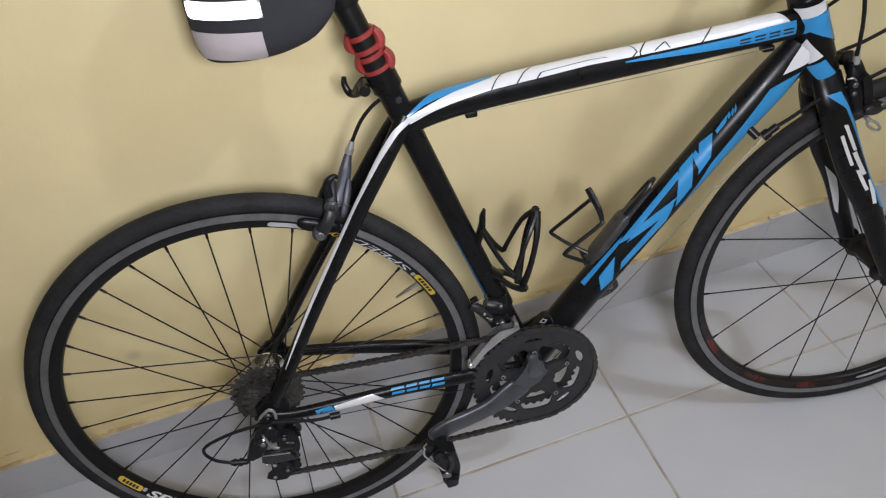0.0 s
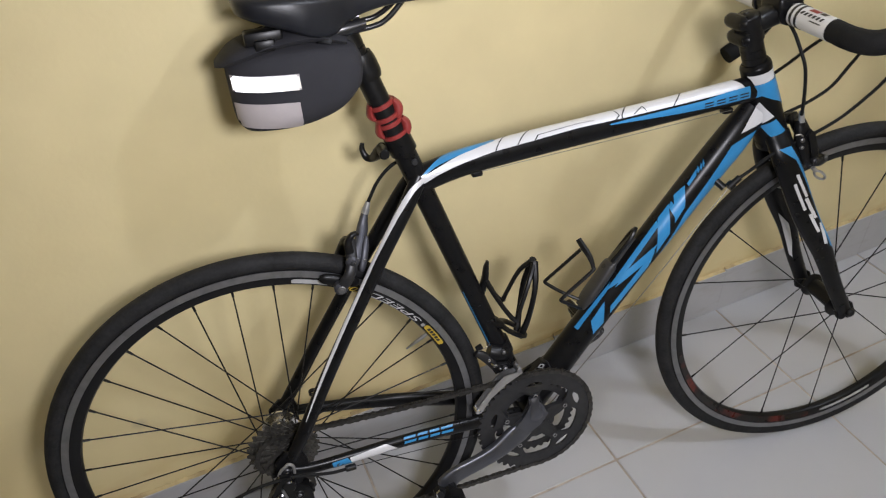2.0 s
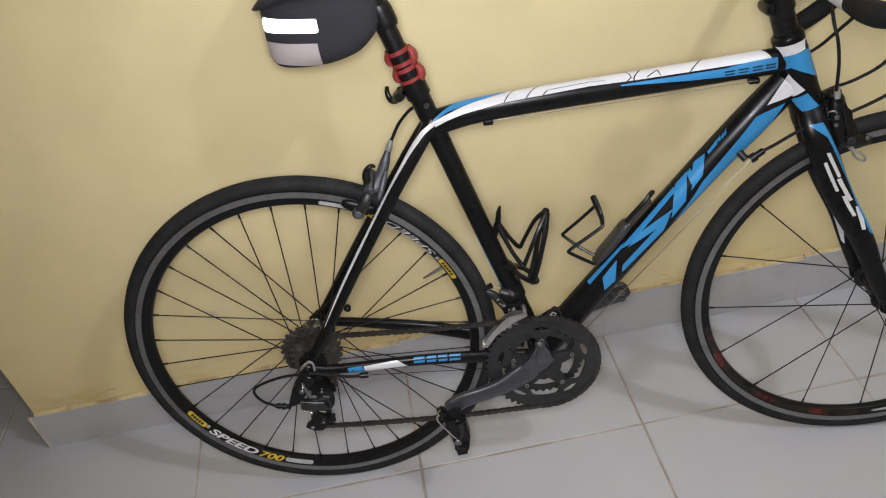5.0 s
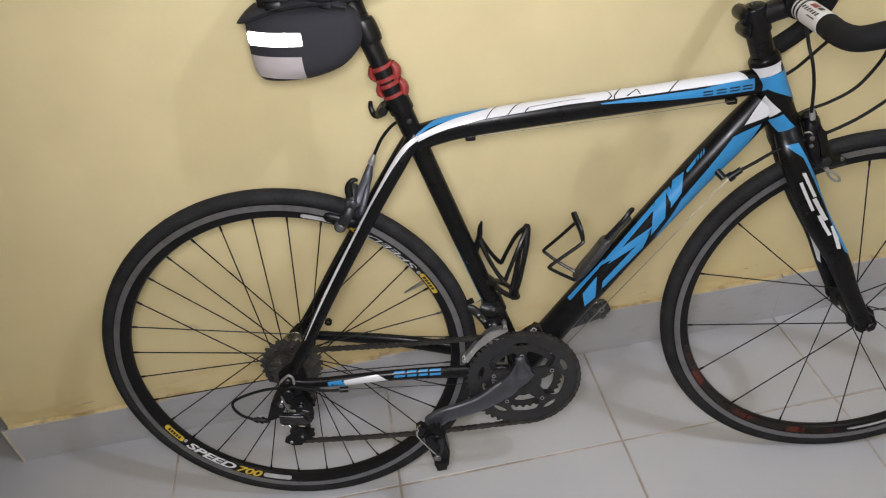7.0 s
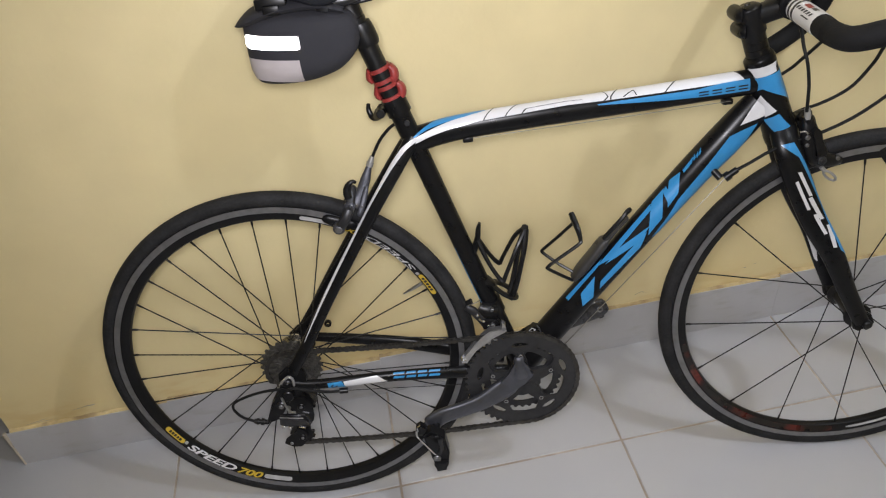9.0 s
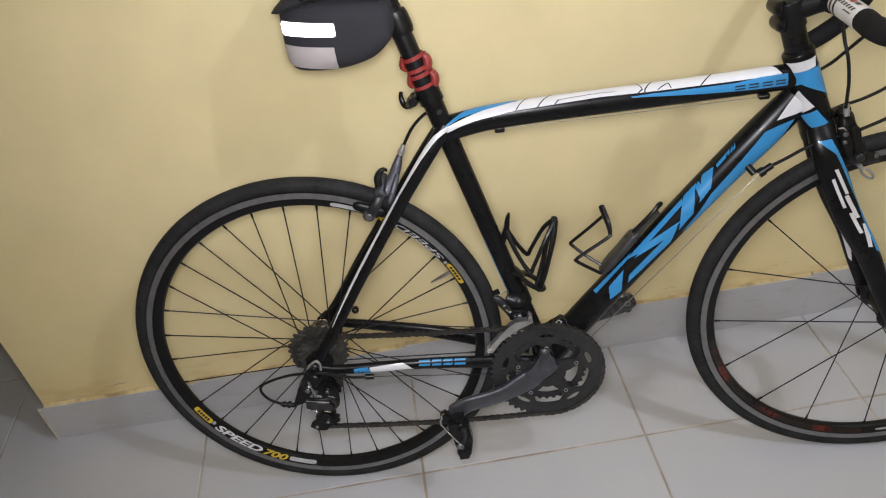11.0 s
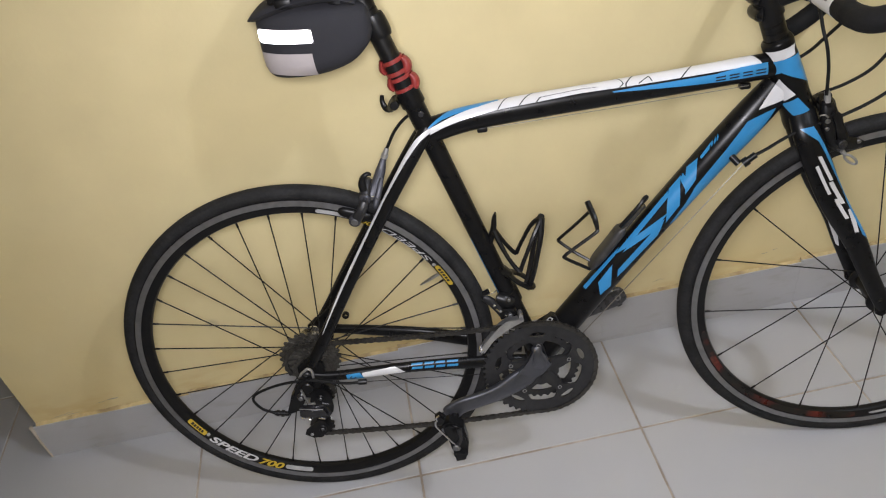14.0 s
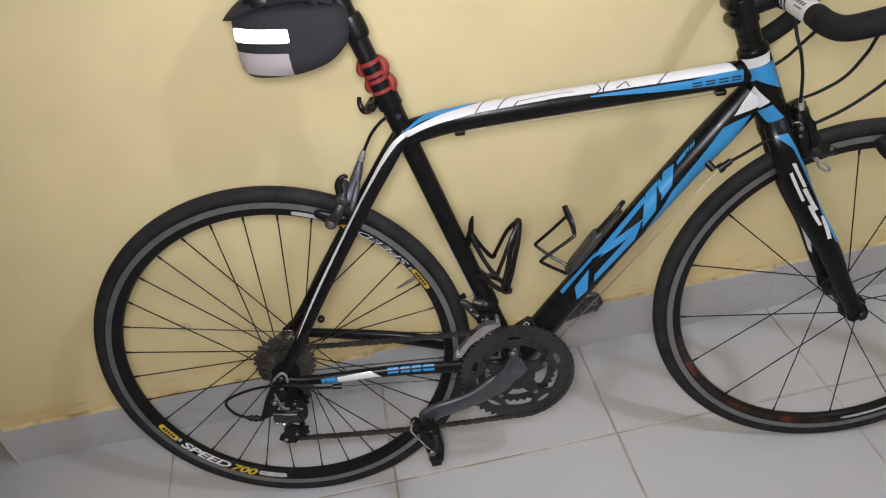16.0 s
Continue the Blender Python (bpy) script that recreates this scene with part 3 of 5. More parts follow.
part('blue_decal', DT.patch([[(0.391, 33), (0.437, 19), (0.447, 58), (0.406, 54)], [(0.437, 19), (0.476, 1), (0.485, 60), (0.447, 58)], [(0.476, 1), (0.594, -8), (0.566, 61), (0.485, 60)], [(0.594, -8), (0.729, -20), (0.672, 62), (0.566, 61)], [(0.729, -20), (0.882, 24), (0.791, 38), (0.672, 62)]], 0.0006), BLUE, down_tube)
part('white_decal', DT.patch([[(1.0, -34), (0.953, 25), (0.801, -19), (0.909, -28)], [(1.0, -34), (1.0, 36), (0.953, 25), (0.953, 23)]], 0.0005), WHITE, down_tube)
part('white_decal', HT.patch([[(0.586, -44), (0.438, -7), (0.376, -102), (0.531, -72)]], 0.0005), WHITE, head_tube)
part('white_decal', HT.patch([[(0.60, 66), (0.60, 74), (0.47, 72), (0.47, 62)]], 0.0010), WHITE, head_tube)
part('blue_decal', TT.patch([[(-0.002, -24), (0.091, -65), (0.089, -43), (0.003, -21)], [(0.091, -65), (0.172, -106), (0.183, -54), (0.089, -43)], [(0.172, -106), (0.253, -106), (0.256, -65), (0.183, -54)], [(0.253, -106), (0.325, -106), (0.326, -83), (0.256, -65)]], 0.0006), BLUE, top_tube)
part('blue_decal', TT.patch([[(0.6, -23), (0.66, -25), (0.659, -10), (0.604, -17)], [(0.635, -24), (0.762, -23), (0.762, 7), (0.634, -13)], [(0.762, -23), (0.842, -22), (0.842, 16), (0.762, 7)], [(0.842, -23), (0.897, -32), (0.897, 20), (0.842, 16)], [(0.897, -32), (0.964, -33), (0.964, 21), (0.897, 20)]], 0.0006), BLUE, top_tube)
part('blue_decal', HT.patch([[(0.723, -128), (0.734, -21), (0.629, -31), (0.595, -128)], [(0.734, -21), (0.715, 39), (0.546, 17), (0.629, -31)], [(0.715, 39), (0.715, 100), (0.40, 96), (0.546, 17)]], 0.0006), BLUE, head_tube)
part('white_decal', HT.patch([[(1.0, -72), (0.969, 53), (0.726, 35), (0.734, -48)]], 0.0005), WHITE, head_tube)
part('blue_decal', HT.patch([[(0.391, -60), (0.411, -3), (0.25, 26), (0.227, -23)]], 0.0006), BLUE, head_tube)
for s0 in (0.835, 0.868, 0.901, 0.933):
    for lo, hi in ((-9, -3), (4, 10)):
        part('dark_lettering_bar', TT.patch([[(s0 + 0.002, lo), (s0 + 0.026, lo), (s0 + 0.025, hi), (s0 + 0.001, hi)]], 0.0009), LINE, top_tube)
part('white_decal', CS[1].patch([[(0.342, -30), (0.44, -55), (0.472, 20), (0.346, 46)]], 0.0005), WHITE, chain_stay_r)
part('blue_decal', CS[1].patch([[(0.289, -29), (0.336, -36), (0.351, 54), (0.293, 54)]], 0.0006), BLUE, chain_stay_r)
part('dark_logo', CS[1].patch([[(0.312 + 0.011 * math.cos(q), 12 + 22 * math.sin(q)), (0.312 + 0.011 * math.cos(q + 0.7), 12 + 22 * math.sin(q + 0.7)), (0.312 + 0.006 * math.cos(q + 0.7), 12 + 12 * math.sin(q + 0.7)), (0.312 + 0.006 * math.cos(q), 12 + 12 * math.sin(q))] for q in np.arange(-0.3, 4.5, 0.7)], 0.0009, n=2), LINE, chain_stay_r)
for s0, s1 in ((0.490, 0.527), (0.534, 0.566), (0.573, 0.605), (0.612, 0.652)):
    for lo, hi in ((-68, -46), (-28, -6)):
        part('blue_lettering_bar', CS[1].patch([[(s0 + 0.003, lo), (s1 + 0.003, lo), (s1, hi), (s0, hi)]], 0.0006), BLUE, chain_stay_r)
part('blue_decal', FORK.patch([[(0.119, 35), (0.121, -18), (0.194, -38), (0.196, -22)], [(0.196, -22), (0.194, -38), (0.285, -59), (0.278, -39)], [(0.278, -39), (0.285, -59), (0.413, -70), (0.383, -57)], [(0.383, -57), (0.413, -70), (0.611, -68), (0.579, -41)]], 0.0006), BLUE, fork_leg_r)
part('white_decal', FORK.patch([[(0.246, 0), (0.249, -15), (0.335, -28), (0.332, -13)]], 0.0005), WHITE, fork_leg_r)
part('white_decal', FORK.patch([[(0.274, 21), (0.273, 8), (0.373, 0), (0.372, 13)]], 0.0005), WHITE, fork_leg_r)
part('white_decal', FORK.patch([[(0.336, -6), (0.338, -25), (0.43, -40), (0.424, -20)]], 0.0005), WHITE, fork_leg_r)
part('white_decal', FORK.patch([[(0.395, -1), (0.399, -17), (0.487, -21), (0.483, -5)]], 0.0005), WHITE, fork_leg_r)
part('white_decal', FORK.patch([[(0.457, -36), (0.467, -66), (0.559, -29), (0.55, -11)]], 0.0005), WHITE, fork_leg_r)
part('white_decal', TT.patch([[(0.0, 4), (0.074, -7), (0.134, -43), (0, -20)], [(0.074, -7), (0.211, -19), (0.239, -64), (0.134, -43)], [(0.211, -19), (0.315, -29), (0.321, -86), (0.239, -64)], [(0.315, -29), (0.426, -32), (0.426, -148), (0.321, -86)], [(0.426, -32), (0.534, -39), (0.534, -141), (0.426, -148)], [(0.534, -39), (0.635, -34), (0.635, -146), (0.534, -141)], [(0.635, -34), (0.763, -32), (0.763, -148), (0.635, -146)], [(0.763, -32), (0.952, -29), (0.9319999999999999, -90), (0.763, -90)], [(0.763, -90), (0.9319999999999999, -90), (0.952, -151), (0.763, -148)]], 0.0005, 10), WHITE, top_tube)
part('white_decal', SS[1].patch([[(0.0, -38), (0.02, -30), (0.02, 5), (0.0, -2)], [(0.02, -30), (0.12, 8), (0.12, 46), (0.02, 5)], [(0.12, 8), (0.25, 36), (0.25, 80), (0.12, 46)], [(0.25, 36), (0.38, 50), (0.38, 88), (0.25, 80)], [(0.38, 50), (0.52, 42), (0.52, 78), (0.38, 88)], [(0.52, 42), (0.64, 36), (0.64, 58), (0.52, 78)], [(0.64, 36), (0.76, 34), (0.76, 39), (0.64, 58)]], 0.0005), WHITE, seat_stay_r)
LINES = [
    [(0.315, -29), (0.331, -59), (0.351, -91), (0.368, -107)],
    [(0.382, -32), (0.404, -70), (0.426, -101)],
    [(0.428, -34), (0.439, -53), (0.473, -56), (0.536, -61), (0.567, -56), (0.501, -98)],
    [(0.614, -33), (0.626, -51), (0.622, -76), (0.609, -118)],
    [(0.631, -35), (0.632, -49), (0.652, -100)],
    [(0.66, -40), (0.685, -70), (0.69, -40)], [(0.715, -110), (0.725, -100)], [(0.755, -32), (0.775, -70), (0.79, -105)],
]
for row in LINES:
    quads = []
    for (s0, a0), (s1, a1) in zip(row, row[1:]):
        quads.append([(s0, a0), (s1, a1), (s1 + 0.0030, a1 + 2.4), (s0 + 0.0030, a0 + 2.4)])
    part('outline_stroke', TT.patch(quads, 0.0009), LINE, top_tube)
for quad in ([(0.20, -48), (0.52, -52), (0.52, -62), (0.24, -62)], [(0.14, -40), (0.19, -44), (0.19, -60), (0.16, -58)]):
    part('blue_decal', ST.patch([quad], 0.0005), BLUE, seat_tube)
for s, a in ((0.250, 12), (0.275, 14), (0.330, 14), (0.362, 8)):
    part('white_bar', FORK_L.patch([[(s, a), (s + 0.012, a), (s + 0.05, -34), (s + 0.038, -34)]], 0.0005), WHITE, fork_leg_l)
part('white_decal', FORK_L.patch([[(0.50, 36), (0.58, 6), (0.70, 14), (0.62, 50)], [(0.62, 50), (0.70, 14), (0.80, 34), (0.78, 52)]], 0.0005), WHITE, fork_leg_l)

# ---- drivetrain ----
def gear(centre, r_tip, r_root, teeth, r_in, w0, w1, phase=0.0):
    """A toothed ring."""
    outer, inner = [], []
    n = teeth * 4
    for i in range(n):
        a = 2 * math.pi * (i + phase) / n
        r = (r_root, r_tip, r_tip, r_root)[i % 4]
        outer.append((centre[0] + r * math.cos(a), centre[1] + r * math.sin(a)))
        inner.append((centre[0] + r_in * math.cos(a), centre[1] + r_in * math.sin(a)))
    return ring_plate(outer, inner, w0, w1)


CRANK = (0.243, 0.2085)          # pedal end of the drive-side crank
ca = math.atan2(CRANK[1] - BB[1], CRANK[0] - BB[0])
BOLTS = [radians(90.6 + 72 * k) for k in range(5)]


def bb(r, a):
    return (BB[0] + r * math.cos(a), BB[1] + r * math.sin(a))


crankset = part("crankset", disc(BB, 0.024, 0.030, 0.045, 28, 0.003), ALLOY, bike, "dark grey two-ring crankset")
ring_out, ring_in = [], []
for i in range(200):
    a = 2 * math.pi * i / 200
    near = min(abs(math.remainder(a - b, 2 * math.pi)) for b in BOLTS)
    ring_out.append(bb((0.0982, 0.1030, 0.1030, 0.0982)[i % 4], a))
    k = min(max((near - 0.13) / 0.22, 0.0), 1.0)
    ring_in.append(bb(0.047 + 0.0275 * math.sqrt(k), a))
slots = [[bb(0.0775 + 0.0048 * math.sin(q), a + 0.185 * math.cos(q)) for q in np.linspace(0, 2 * math.pi, 19)[:-1]] for a in BOLTS]
ring_big = holed_plate([ring_out, ring_in, *slots], 0.0425, 0.0460)
part("chainring", ring_big, RING, crankset, "large dark grey toothed chainring")
small_out = [bb((0.0675, 0.0715, 0.0715, 0.0675)[i % 4], 2 * math.pi * i / 136) for i in range(136)]
small_in = []
for i in range(136):
    near = min(abs(math.remainder(2 * math.pi * i / 136 - b, 2 * math.pi)) for b in BOLTS)
    small_in.append(bb(0.047 + 0.0095 * min(max((near - 0.14) / 0.10, 0.0), 1.0), 2 * math.pi * i / 136))
part("chainring", holed_plate([small_out, small_in], 0.0345, 0.0375), RING, crankset, "small dark grey toothed chainring")
for a in BOLTS:
    if abs(math.remainder(a - ca, 2 * math.pi)) > 0.4:
        part("spider_arm", plate([bb(0.018, a - 0.9), bb(0.040, a - 0.30), bb(0.060, a - 0.10), bb(0.060, a + 0.10), bb(0.040, a + 0.30), bb(0.018, a + 0.9)], 0.0385, 0.0475, 0.0012), RING, crankset)
    part("chainring_bolt", join(disc(bb(0.0545, a), 0.0046, 0.0460, 0.0488, 14, 0.0006), disc(bb(0.0545, a), 0.0030, 0.0480, 0.0490, 6)), RING, crankset)
    part("bolt_rim", ring_plate(*[[(bb(0.0545, a)[0] + r * math.cos(q), bb(0.0545, a)[1] + r * math.sin(q)) for q in np.linspace(0, 2 * math.pi, 13)[:-1]] for r in (0.0037, 0.0026)], 0.0488, 0.0495), FDCAGE, crankset)
part("crank_arm", Tube([(0.402, 0.0455, 0.2720, 0.0100, 0.0050), (0.388, 0.0468, 0.2655, 0.0185, 0.0072), (0.368, 0.0495, 0.2555, 0.0205, 0.0082), (0.334, 0.0555, 0.2400, 0.0170, 0.0082), (0.300, 0.0590, 0.2300, 0.0155, 0.0075), (0.262, 0.062, 0.2212, 0.0160, 0.0068), (0.243, 0.064, 0.2120, 0.0170, 0.0070), (0.2325, 0.064, 0.2072, 0.0135, 0.0060), (0.2285, 0.064, 0.2058, 0.0070, 0.0045)], 8, square=2.8).mesh(20), ALLOY, crankset)
part("crank_boss", plate([(0.3976, 0.3268), (0.4150, 0.3252), (0.4168, 0.3085), (0.4210, 0.2975), (0.4305, 0.2865), (0.4270, 0.2800), (0.4151, 0.2700), (0.3943, 0.2570), (0.372, 0.2465), (0.354, 0.2400), (0.352, 0.2600), (0.3649, 0.2770), (0.3800, 0.2870), (0.3904, 0.2941), (0.3955, 0.3030)], 0.0440, 0.0545, 0.0040), ALLOY, crankset)
part("spider_leg", Tube([(0.4063, 0.0475, 0.3262, 0.0086, 0.0045), (0.4064, 0.0500, 0.3180, 0.0092, 0.0060), (0.4066, 0.0512, 0.3050, 0.0102, 0.0064), (0.4080, 0.0510, 0.2930, 0.0140, 0.0058), (0.4070, 0.0495, 0.2810, 0.0165, 0.0050)], 5, square=2.4).mesh(16), ALLOY, crankset)
# darker alloy than the boss: shade of the downward face put into the colour
part("hub_web", plate([bb(r, radians(a)) for a, r in ((90, 0.030), (55, 0.026), (22, 0.037), (-20, 0.035), (-53, 0.039), (-90, 0.0375), (-125, 0.039), (-160, 0.036), (163, 0.037), (125, 0.029))], 0.0370, 0.0462, 0.0015), RING, crankset)
LEFT = (0.572, 0.336)
part("crank_arm", Tube([(BB[0] - 0.012, -0.052, BB[1] - 0.005, 0.017, 0.008), (BB[0] + 0.03, -0.055, BB[1] + 0.0125, 0.0165, 0.0085), (BB[0] + 0.09, -0.059, BB[1] + 0.0365, 0.0145, 0.0075), (LEFT[0] - 0.012, -0.064, LEFT[1] - 0.005, 0.0195, 0.0065), (LEFT[0] + 0.003, -0.065, LEFT[1] + 0.001, 0.0185, 0.0062), (LEFT[0] + 0.011, -0.065, LEFT[1] + 0.004, 0.0145, 0.0055), (LEFT[0] + 0.0145, -0.065, LEFT[1] + 0.0055, 0.0080, 0.0045)], 8, square=3.2).mesh(22), DARKARM, crankset)
part("pedal_bolt", ring_plate(*[[(LEFT[0] + r * math.cos(q), LEFT[1] + r * math.sin(q)) for q in np.linspace(0, 2 * math.pi, 17)[:-1]] for r in (0.0060, 0.0036)], -0.060, -0.0568), DULL, crankset)


def pedal(c, sgn, tilt):
    """A black clip pedal: axle, body with wings, steel catch and bolt."""
    m = Matrix.Translation(B(c[0] + 0.005, 0, c[1] - 0.012)) @ Matrix.Rotation(radians(tilt), 4, "Y")
    w = lambda a: -sgn * a
    def bx(x0, x1, a, b, z0, z1, bev):
        return box(x0, x1, min(w(a), w(b)), max(w(a), w(b)), z0, z1, bev, 2, m)
    body = part("pedal", join(bx(-0.030, 0.034, 0.090, 0.124, -0.009, 0.006, 0.005), bx(-0.040, -0.024, 0.084, 0.130, -0.005, 0.008, 0.004), bx(0.022, 0.050, 0.094, 0.120, -0.010, 0.004, 0.005), bx(-0.012, 0.014, 0.070, 0.128, -0.011, 0.010, 0.005)), PLASTIC, bike, "black clip pedal with a steel catch")
    part("pedal_axle", disc(c, 0.0075, min(sgn * 0.060, sgn * 0.125), max(sgn * 0.060, sgn * 0.125), 16, 0.001), CHROME, body)
    part("catch", join(bx(-0.034, -0.029, 0.084, 0.132, 0.008, 0.0125, 0.001), bx(-0.034, 0.004, 0.1285, 0.1315, 0.006, 0.0095, 0.001), bx(-0.034, 0.004, 0.0845, 0.0875, 0.006, 0.0095, 0.001)), CHROME, body, "bright steel catch")
    bolt = disc((c[0], c[1]), 0.006, min(sgn * 0.124, sgn * 0.130), max(sgn * 0.124, sgn * 0.130), 14, 0.001)
    part("bolt", bolt, STEEL, body)


# the drive-side pedal hangs on edge under the crank end
body = part("pedal", join(plate([(0.224, 0.214), (0.238, 0.222), (0.262, 0.206), (0.267, 0.170), (0.262, 0.138), (0.257, 0.133), (0.240, 0.131), (0.236, 0.142), (0.239, 0.164), (0.228, 0.190)], 0.078, 0.106, 0.004), plate([(0.213, 0.214), (0.213, 0.232), (0.222, 0.238), (0.232, 0.228), (0.228, 0.212)], 0.086, 0.100, 0.003), plate([(0.238, 0.160), (0.262, 0.156), (0.258, 0.136), (0.241, 0.134)], 0.104, 0.114, 0.003)), PLASTIC, bike, "black clip pedal with a steel catch")
part("pedal_axle", disc((0.247, 0.206), 0.0080, 0.060, 0.106, 18, 0.001), PLASTIC, body)
# pedal edge in a paler metal that stands for light falling along it
part("side_plate", Tube([(0.2535, 0.106, 0.207, 0.0050, 0.0025), (0.2540, 0.107, 0.186, 0.0036, 0.0025), (0.2480, 0.108, 0.172, 0.0036, 0.0025)], 5, square=2.8).mesh(12), RING, body, "grey side edge, paler to look lit")
part("bolt", join(disc((0.2435, 0.163), 0.0072, 0.106, 0.1105, 18, 0.0012), disc((0.2435, 0.163), 0.0030, 0.110, 0.1120, 6)), DULL, body)
part("catch", join(rod([(0.2140, 0.1030, 0.2285), (0.2135, 0.1045, 0.2180), (0.2190, 0.1050, 0.2080), (0.2370, 0.1060, 0.1785), (0.2425, 0.1050, 0.1700)], 0.0019, 5, 8), rod([(0.2215, 0.100, 0.2375), (0.2155, 0.101, 0.2330), (0.2160, 0.101, 0.2250)], 0.0015, 4, 6)), CHROME, body, "bright bent steel catch")
pedal((LEFT[0] - 0.012, LEFT[1] + 0.010), -1, 62)

for k in range(9):
    cog = part("sprocket", gear(REAR, 0.0265 + 0.0037 * k, 0.0218 + 0.0037 * k, 12 + int(1.75 * k), 0.016, 0.0455 - 0.0033 * k, 0.0472 - 0.0033 * k, k * 0.7), COG, rear_wheel, "used steel sprocket")
    cog.matrix_basis = Matrix.Translation(-B(REAR[0], 0, REAR[1]))


def chain_path():
    rt, rb = 0.0415, 0.1002
    up0, up1 = (REAR[0] + 0.002, REAR[1] + rt), (BB[0] - 0.004, BB[1] + rb)
    row = []
    for a in np.linspace(205, 92, 14):
        row.append((REAR[0] + rt * math.cos(radians(a)), 0.036, REAR[1] + rt * math.sin(radians(a))))
    for k in range(1, 30):
        f = k / 30
        row.append((up0[0] + (up1[0] - up0[0]) * f, 0.036 + 0.008 * f, up0[1] + (up1[1] - up0[1]) * f - 0.004 * math.sin(math.pi * f)))
    for a in np.linspace(92, -96, 40):
        row.append((BB[0] + rb * math.cos(radians(a)), 0.0442, BB[1] + rb * math.sin(radians(a))))
    low0, low1 = row[-1], (0.002, 0.045, 0.1745)
    for k in range(1, 34):
        f = k / 34
        row.append(tuple(low0[i] + (low1[i] - low0[i]) * f - (0.006 * math.sin(math.pi * f) if i == 2 else 0) for i in range(3)))
    for a in np.linspace(275, 130, 12):
        row.append((-0.0006 + 0.0215 * math.cos(radians(a)), 0.045, 0.1965 + 0.0215 * math.sin(radians(a))))
    for a in np.linspace(-50, 60, 10):
        row.append((0.012 + 0.0215 * math.cos(radians(a)), 0.043, 0.277 + 0.0215 * math.sin(radians(a))))
    row.append((-0.03, 0.037, 0.308))
    return row


def chain_mesh():
    """Links of half an inch: side plates and rollers, along the path."""
    P = [np.array((u, -w, v)) for u, w, v in chain_path()]
    d = np.r_[0, np.cumsum([np.linalg.norm(b - a) for a, b in zip(P, P[1:])])]
    pts = np.array(P)
    n = int(d[-1] / 0.0127)
    J = np.array([[np.interp(i * 0.0127, d, pts[:, k]) for k in range(3)] for i in range(n + 1)])
    verts, faces = [], []
    def add(c, x, y, z, hx, hy, hz):
        base = len(verts)
        # an eight-cornered outline, waisted in the middle
        o = [(-1, 0.62), (-0.72, 1), (0, 0.72), (0.72, 1), (1, 0.62), (1, -0.62), (0.72, -1), (0, -0.72), (-0.72, -1), (-1, -0.62)]
        for s in (-1, 1):
            for a, b in o:
                verts.append(c + x * a * hx + z * b * hz + y * s * hy)
        m = len(o)
        for i in range(m):
            j = (i + 1) % m
            faces.append((base + i, base + j, base + m + j, base + m + i))
        faces.append(tuple(range(base + m - 1, base - 1, -1)))
        faces.append(tuple(range(base + m, base + 2 * m)))
    y = np.array((0.0, 1.0, 0.0))
    for i in range(n):
        a, b = J[i], J[i + 1]
        x = (b - a) / np.linalg.norm(b - a)
        z = np.cross(x, y)
        z /= np.linalg.norm(z)
        yy = np.cross(z, x)
        off = 0.0030 if i % 2 else 0.0022
        for s in (-1, 1):
            add((a + b) / 2 + yy * s * off, x, yy, z, 0.0098, 0.0005, 0.0042)
        add(a, x, yy, z, 0.0033, 0.0018, 0.0033)
    me = bpy.data.meshes.new("chain")
    me.from_pydata([tuple(v) for v in verts], [], faces)
    me.materials.append(CHAIN)
    ob = new("chain", me)
    ob.parent = bike
    return tagged(ob, "dark oily chain")


chain_mesh()

# rear changer: hanger, parallelogram body, cage with two wheels, cable loop
rd = part("rear_derailleur", join(plate([(0.006, 0.337), (0.008, 0.312), (-0.008, 0.298), (-0.020, 0.280), (-0.026, 0.264), (-0.041, 0.266), (-0.051, 0.254), (-0.048, 0.266), (-0.040, 0.285), (-0.034, 0.300), (-0.018, 0.320), (-0.012, 0.336)], 0.066, 0.082, 0.003), disc((-0.002, 0.316), 0.011, 0.062, 0.084, 20, 0.002)), PLASTIC, bike, "black and grey rear changer")
part("pivot_body", disc((-0.0158, 0.2985), 0.0095, 0.076, 0.0865, 18, 0.003), GLOSS, rd)
part("link_plate", plate([(-0.0234, 0.2775), (-0.0275, 0.2556), (-0.020, 0.2500), (0.024, 0.2480), (0.030, 0.2530), (0.0255, 0.2660), (0.0194, 0.2720)], 0.074, 0.088, 0.0050), GLOSS, rd, "dark grey glossy outer link")
# bright rod added as the highlight along the link's top edge
part("link_glint", rod([(-0.023, 0.0885, 0.2765), (0.000, 0.0890, 0.2735), (0.018, 0.0885, 0.2705)], 0.0011, 3, 6), STEEL, rd)
part("cage_plate", plate([(0.008, 0.290), (0.0180, 0.2860), (0.0260, 0.2760), (0.0290, 0.262), (0.0290, 0.246), (0.0255, 0.2336), (0.0150, 0.2200), (0.0050, 0.2170), (-0.0040, 0.224), (0.004, 0.236), (-0.002, 0.250), (0.000, 0.262), (-0.001, 0.277), (-0.002, 0.285)], 0.052, 0.0545, 0.0006), PLASTIC, rd)
part("cage_plate", plate([(-0.006, 0.217), (0.004, 0.210), (0.010, 0.196), (0.004, 0.184), (-0.008, 0.1725), (-0.024, 0.1735), (-0.038, 0.1835), (-0.033, 0.195), (-0.018, 0.206)], 0.052, 0.0545, 0.0006), PLASTIC, rd)
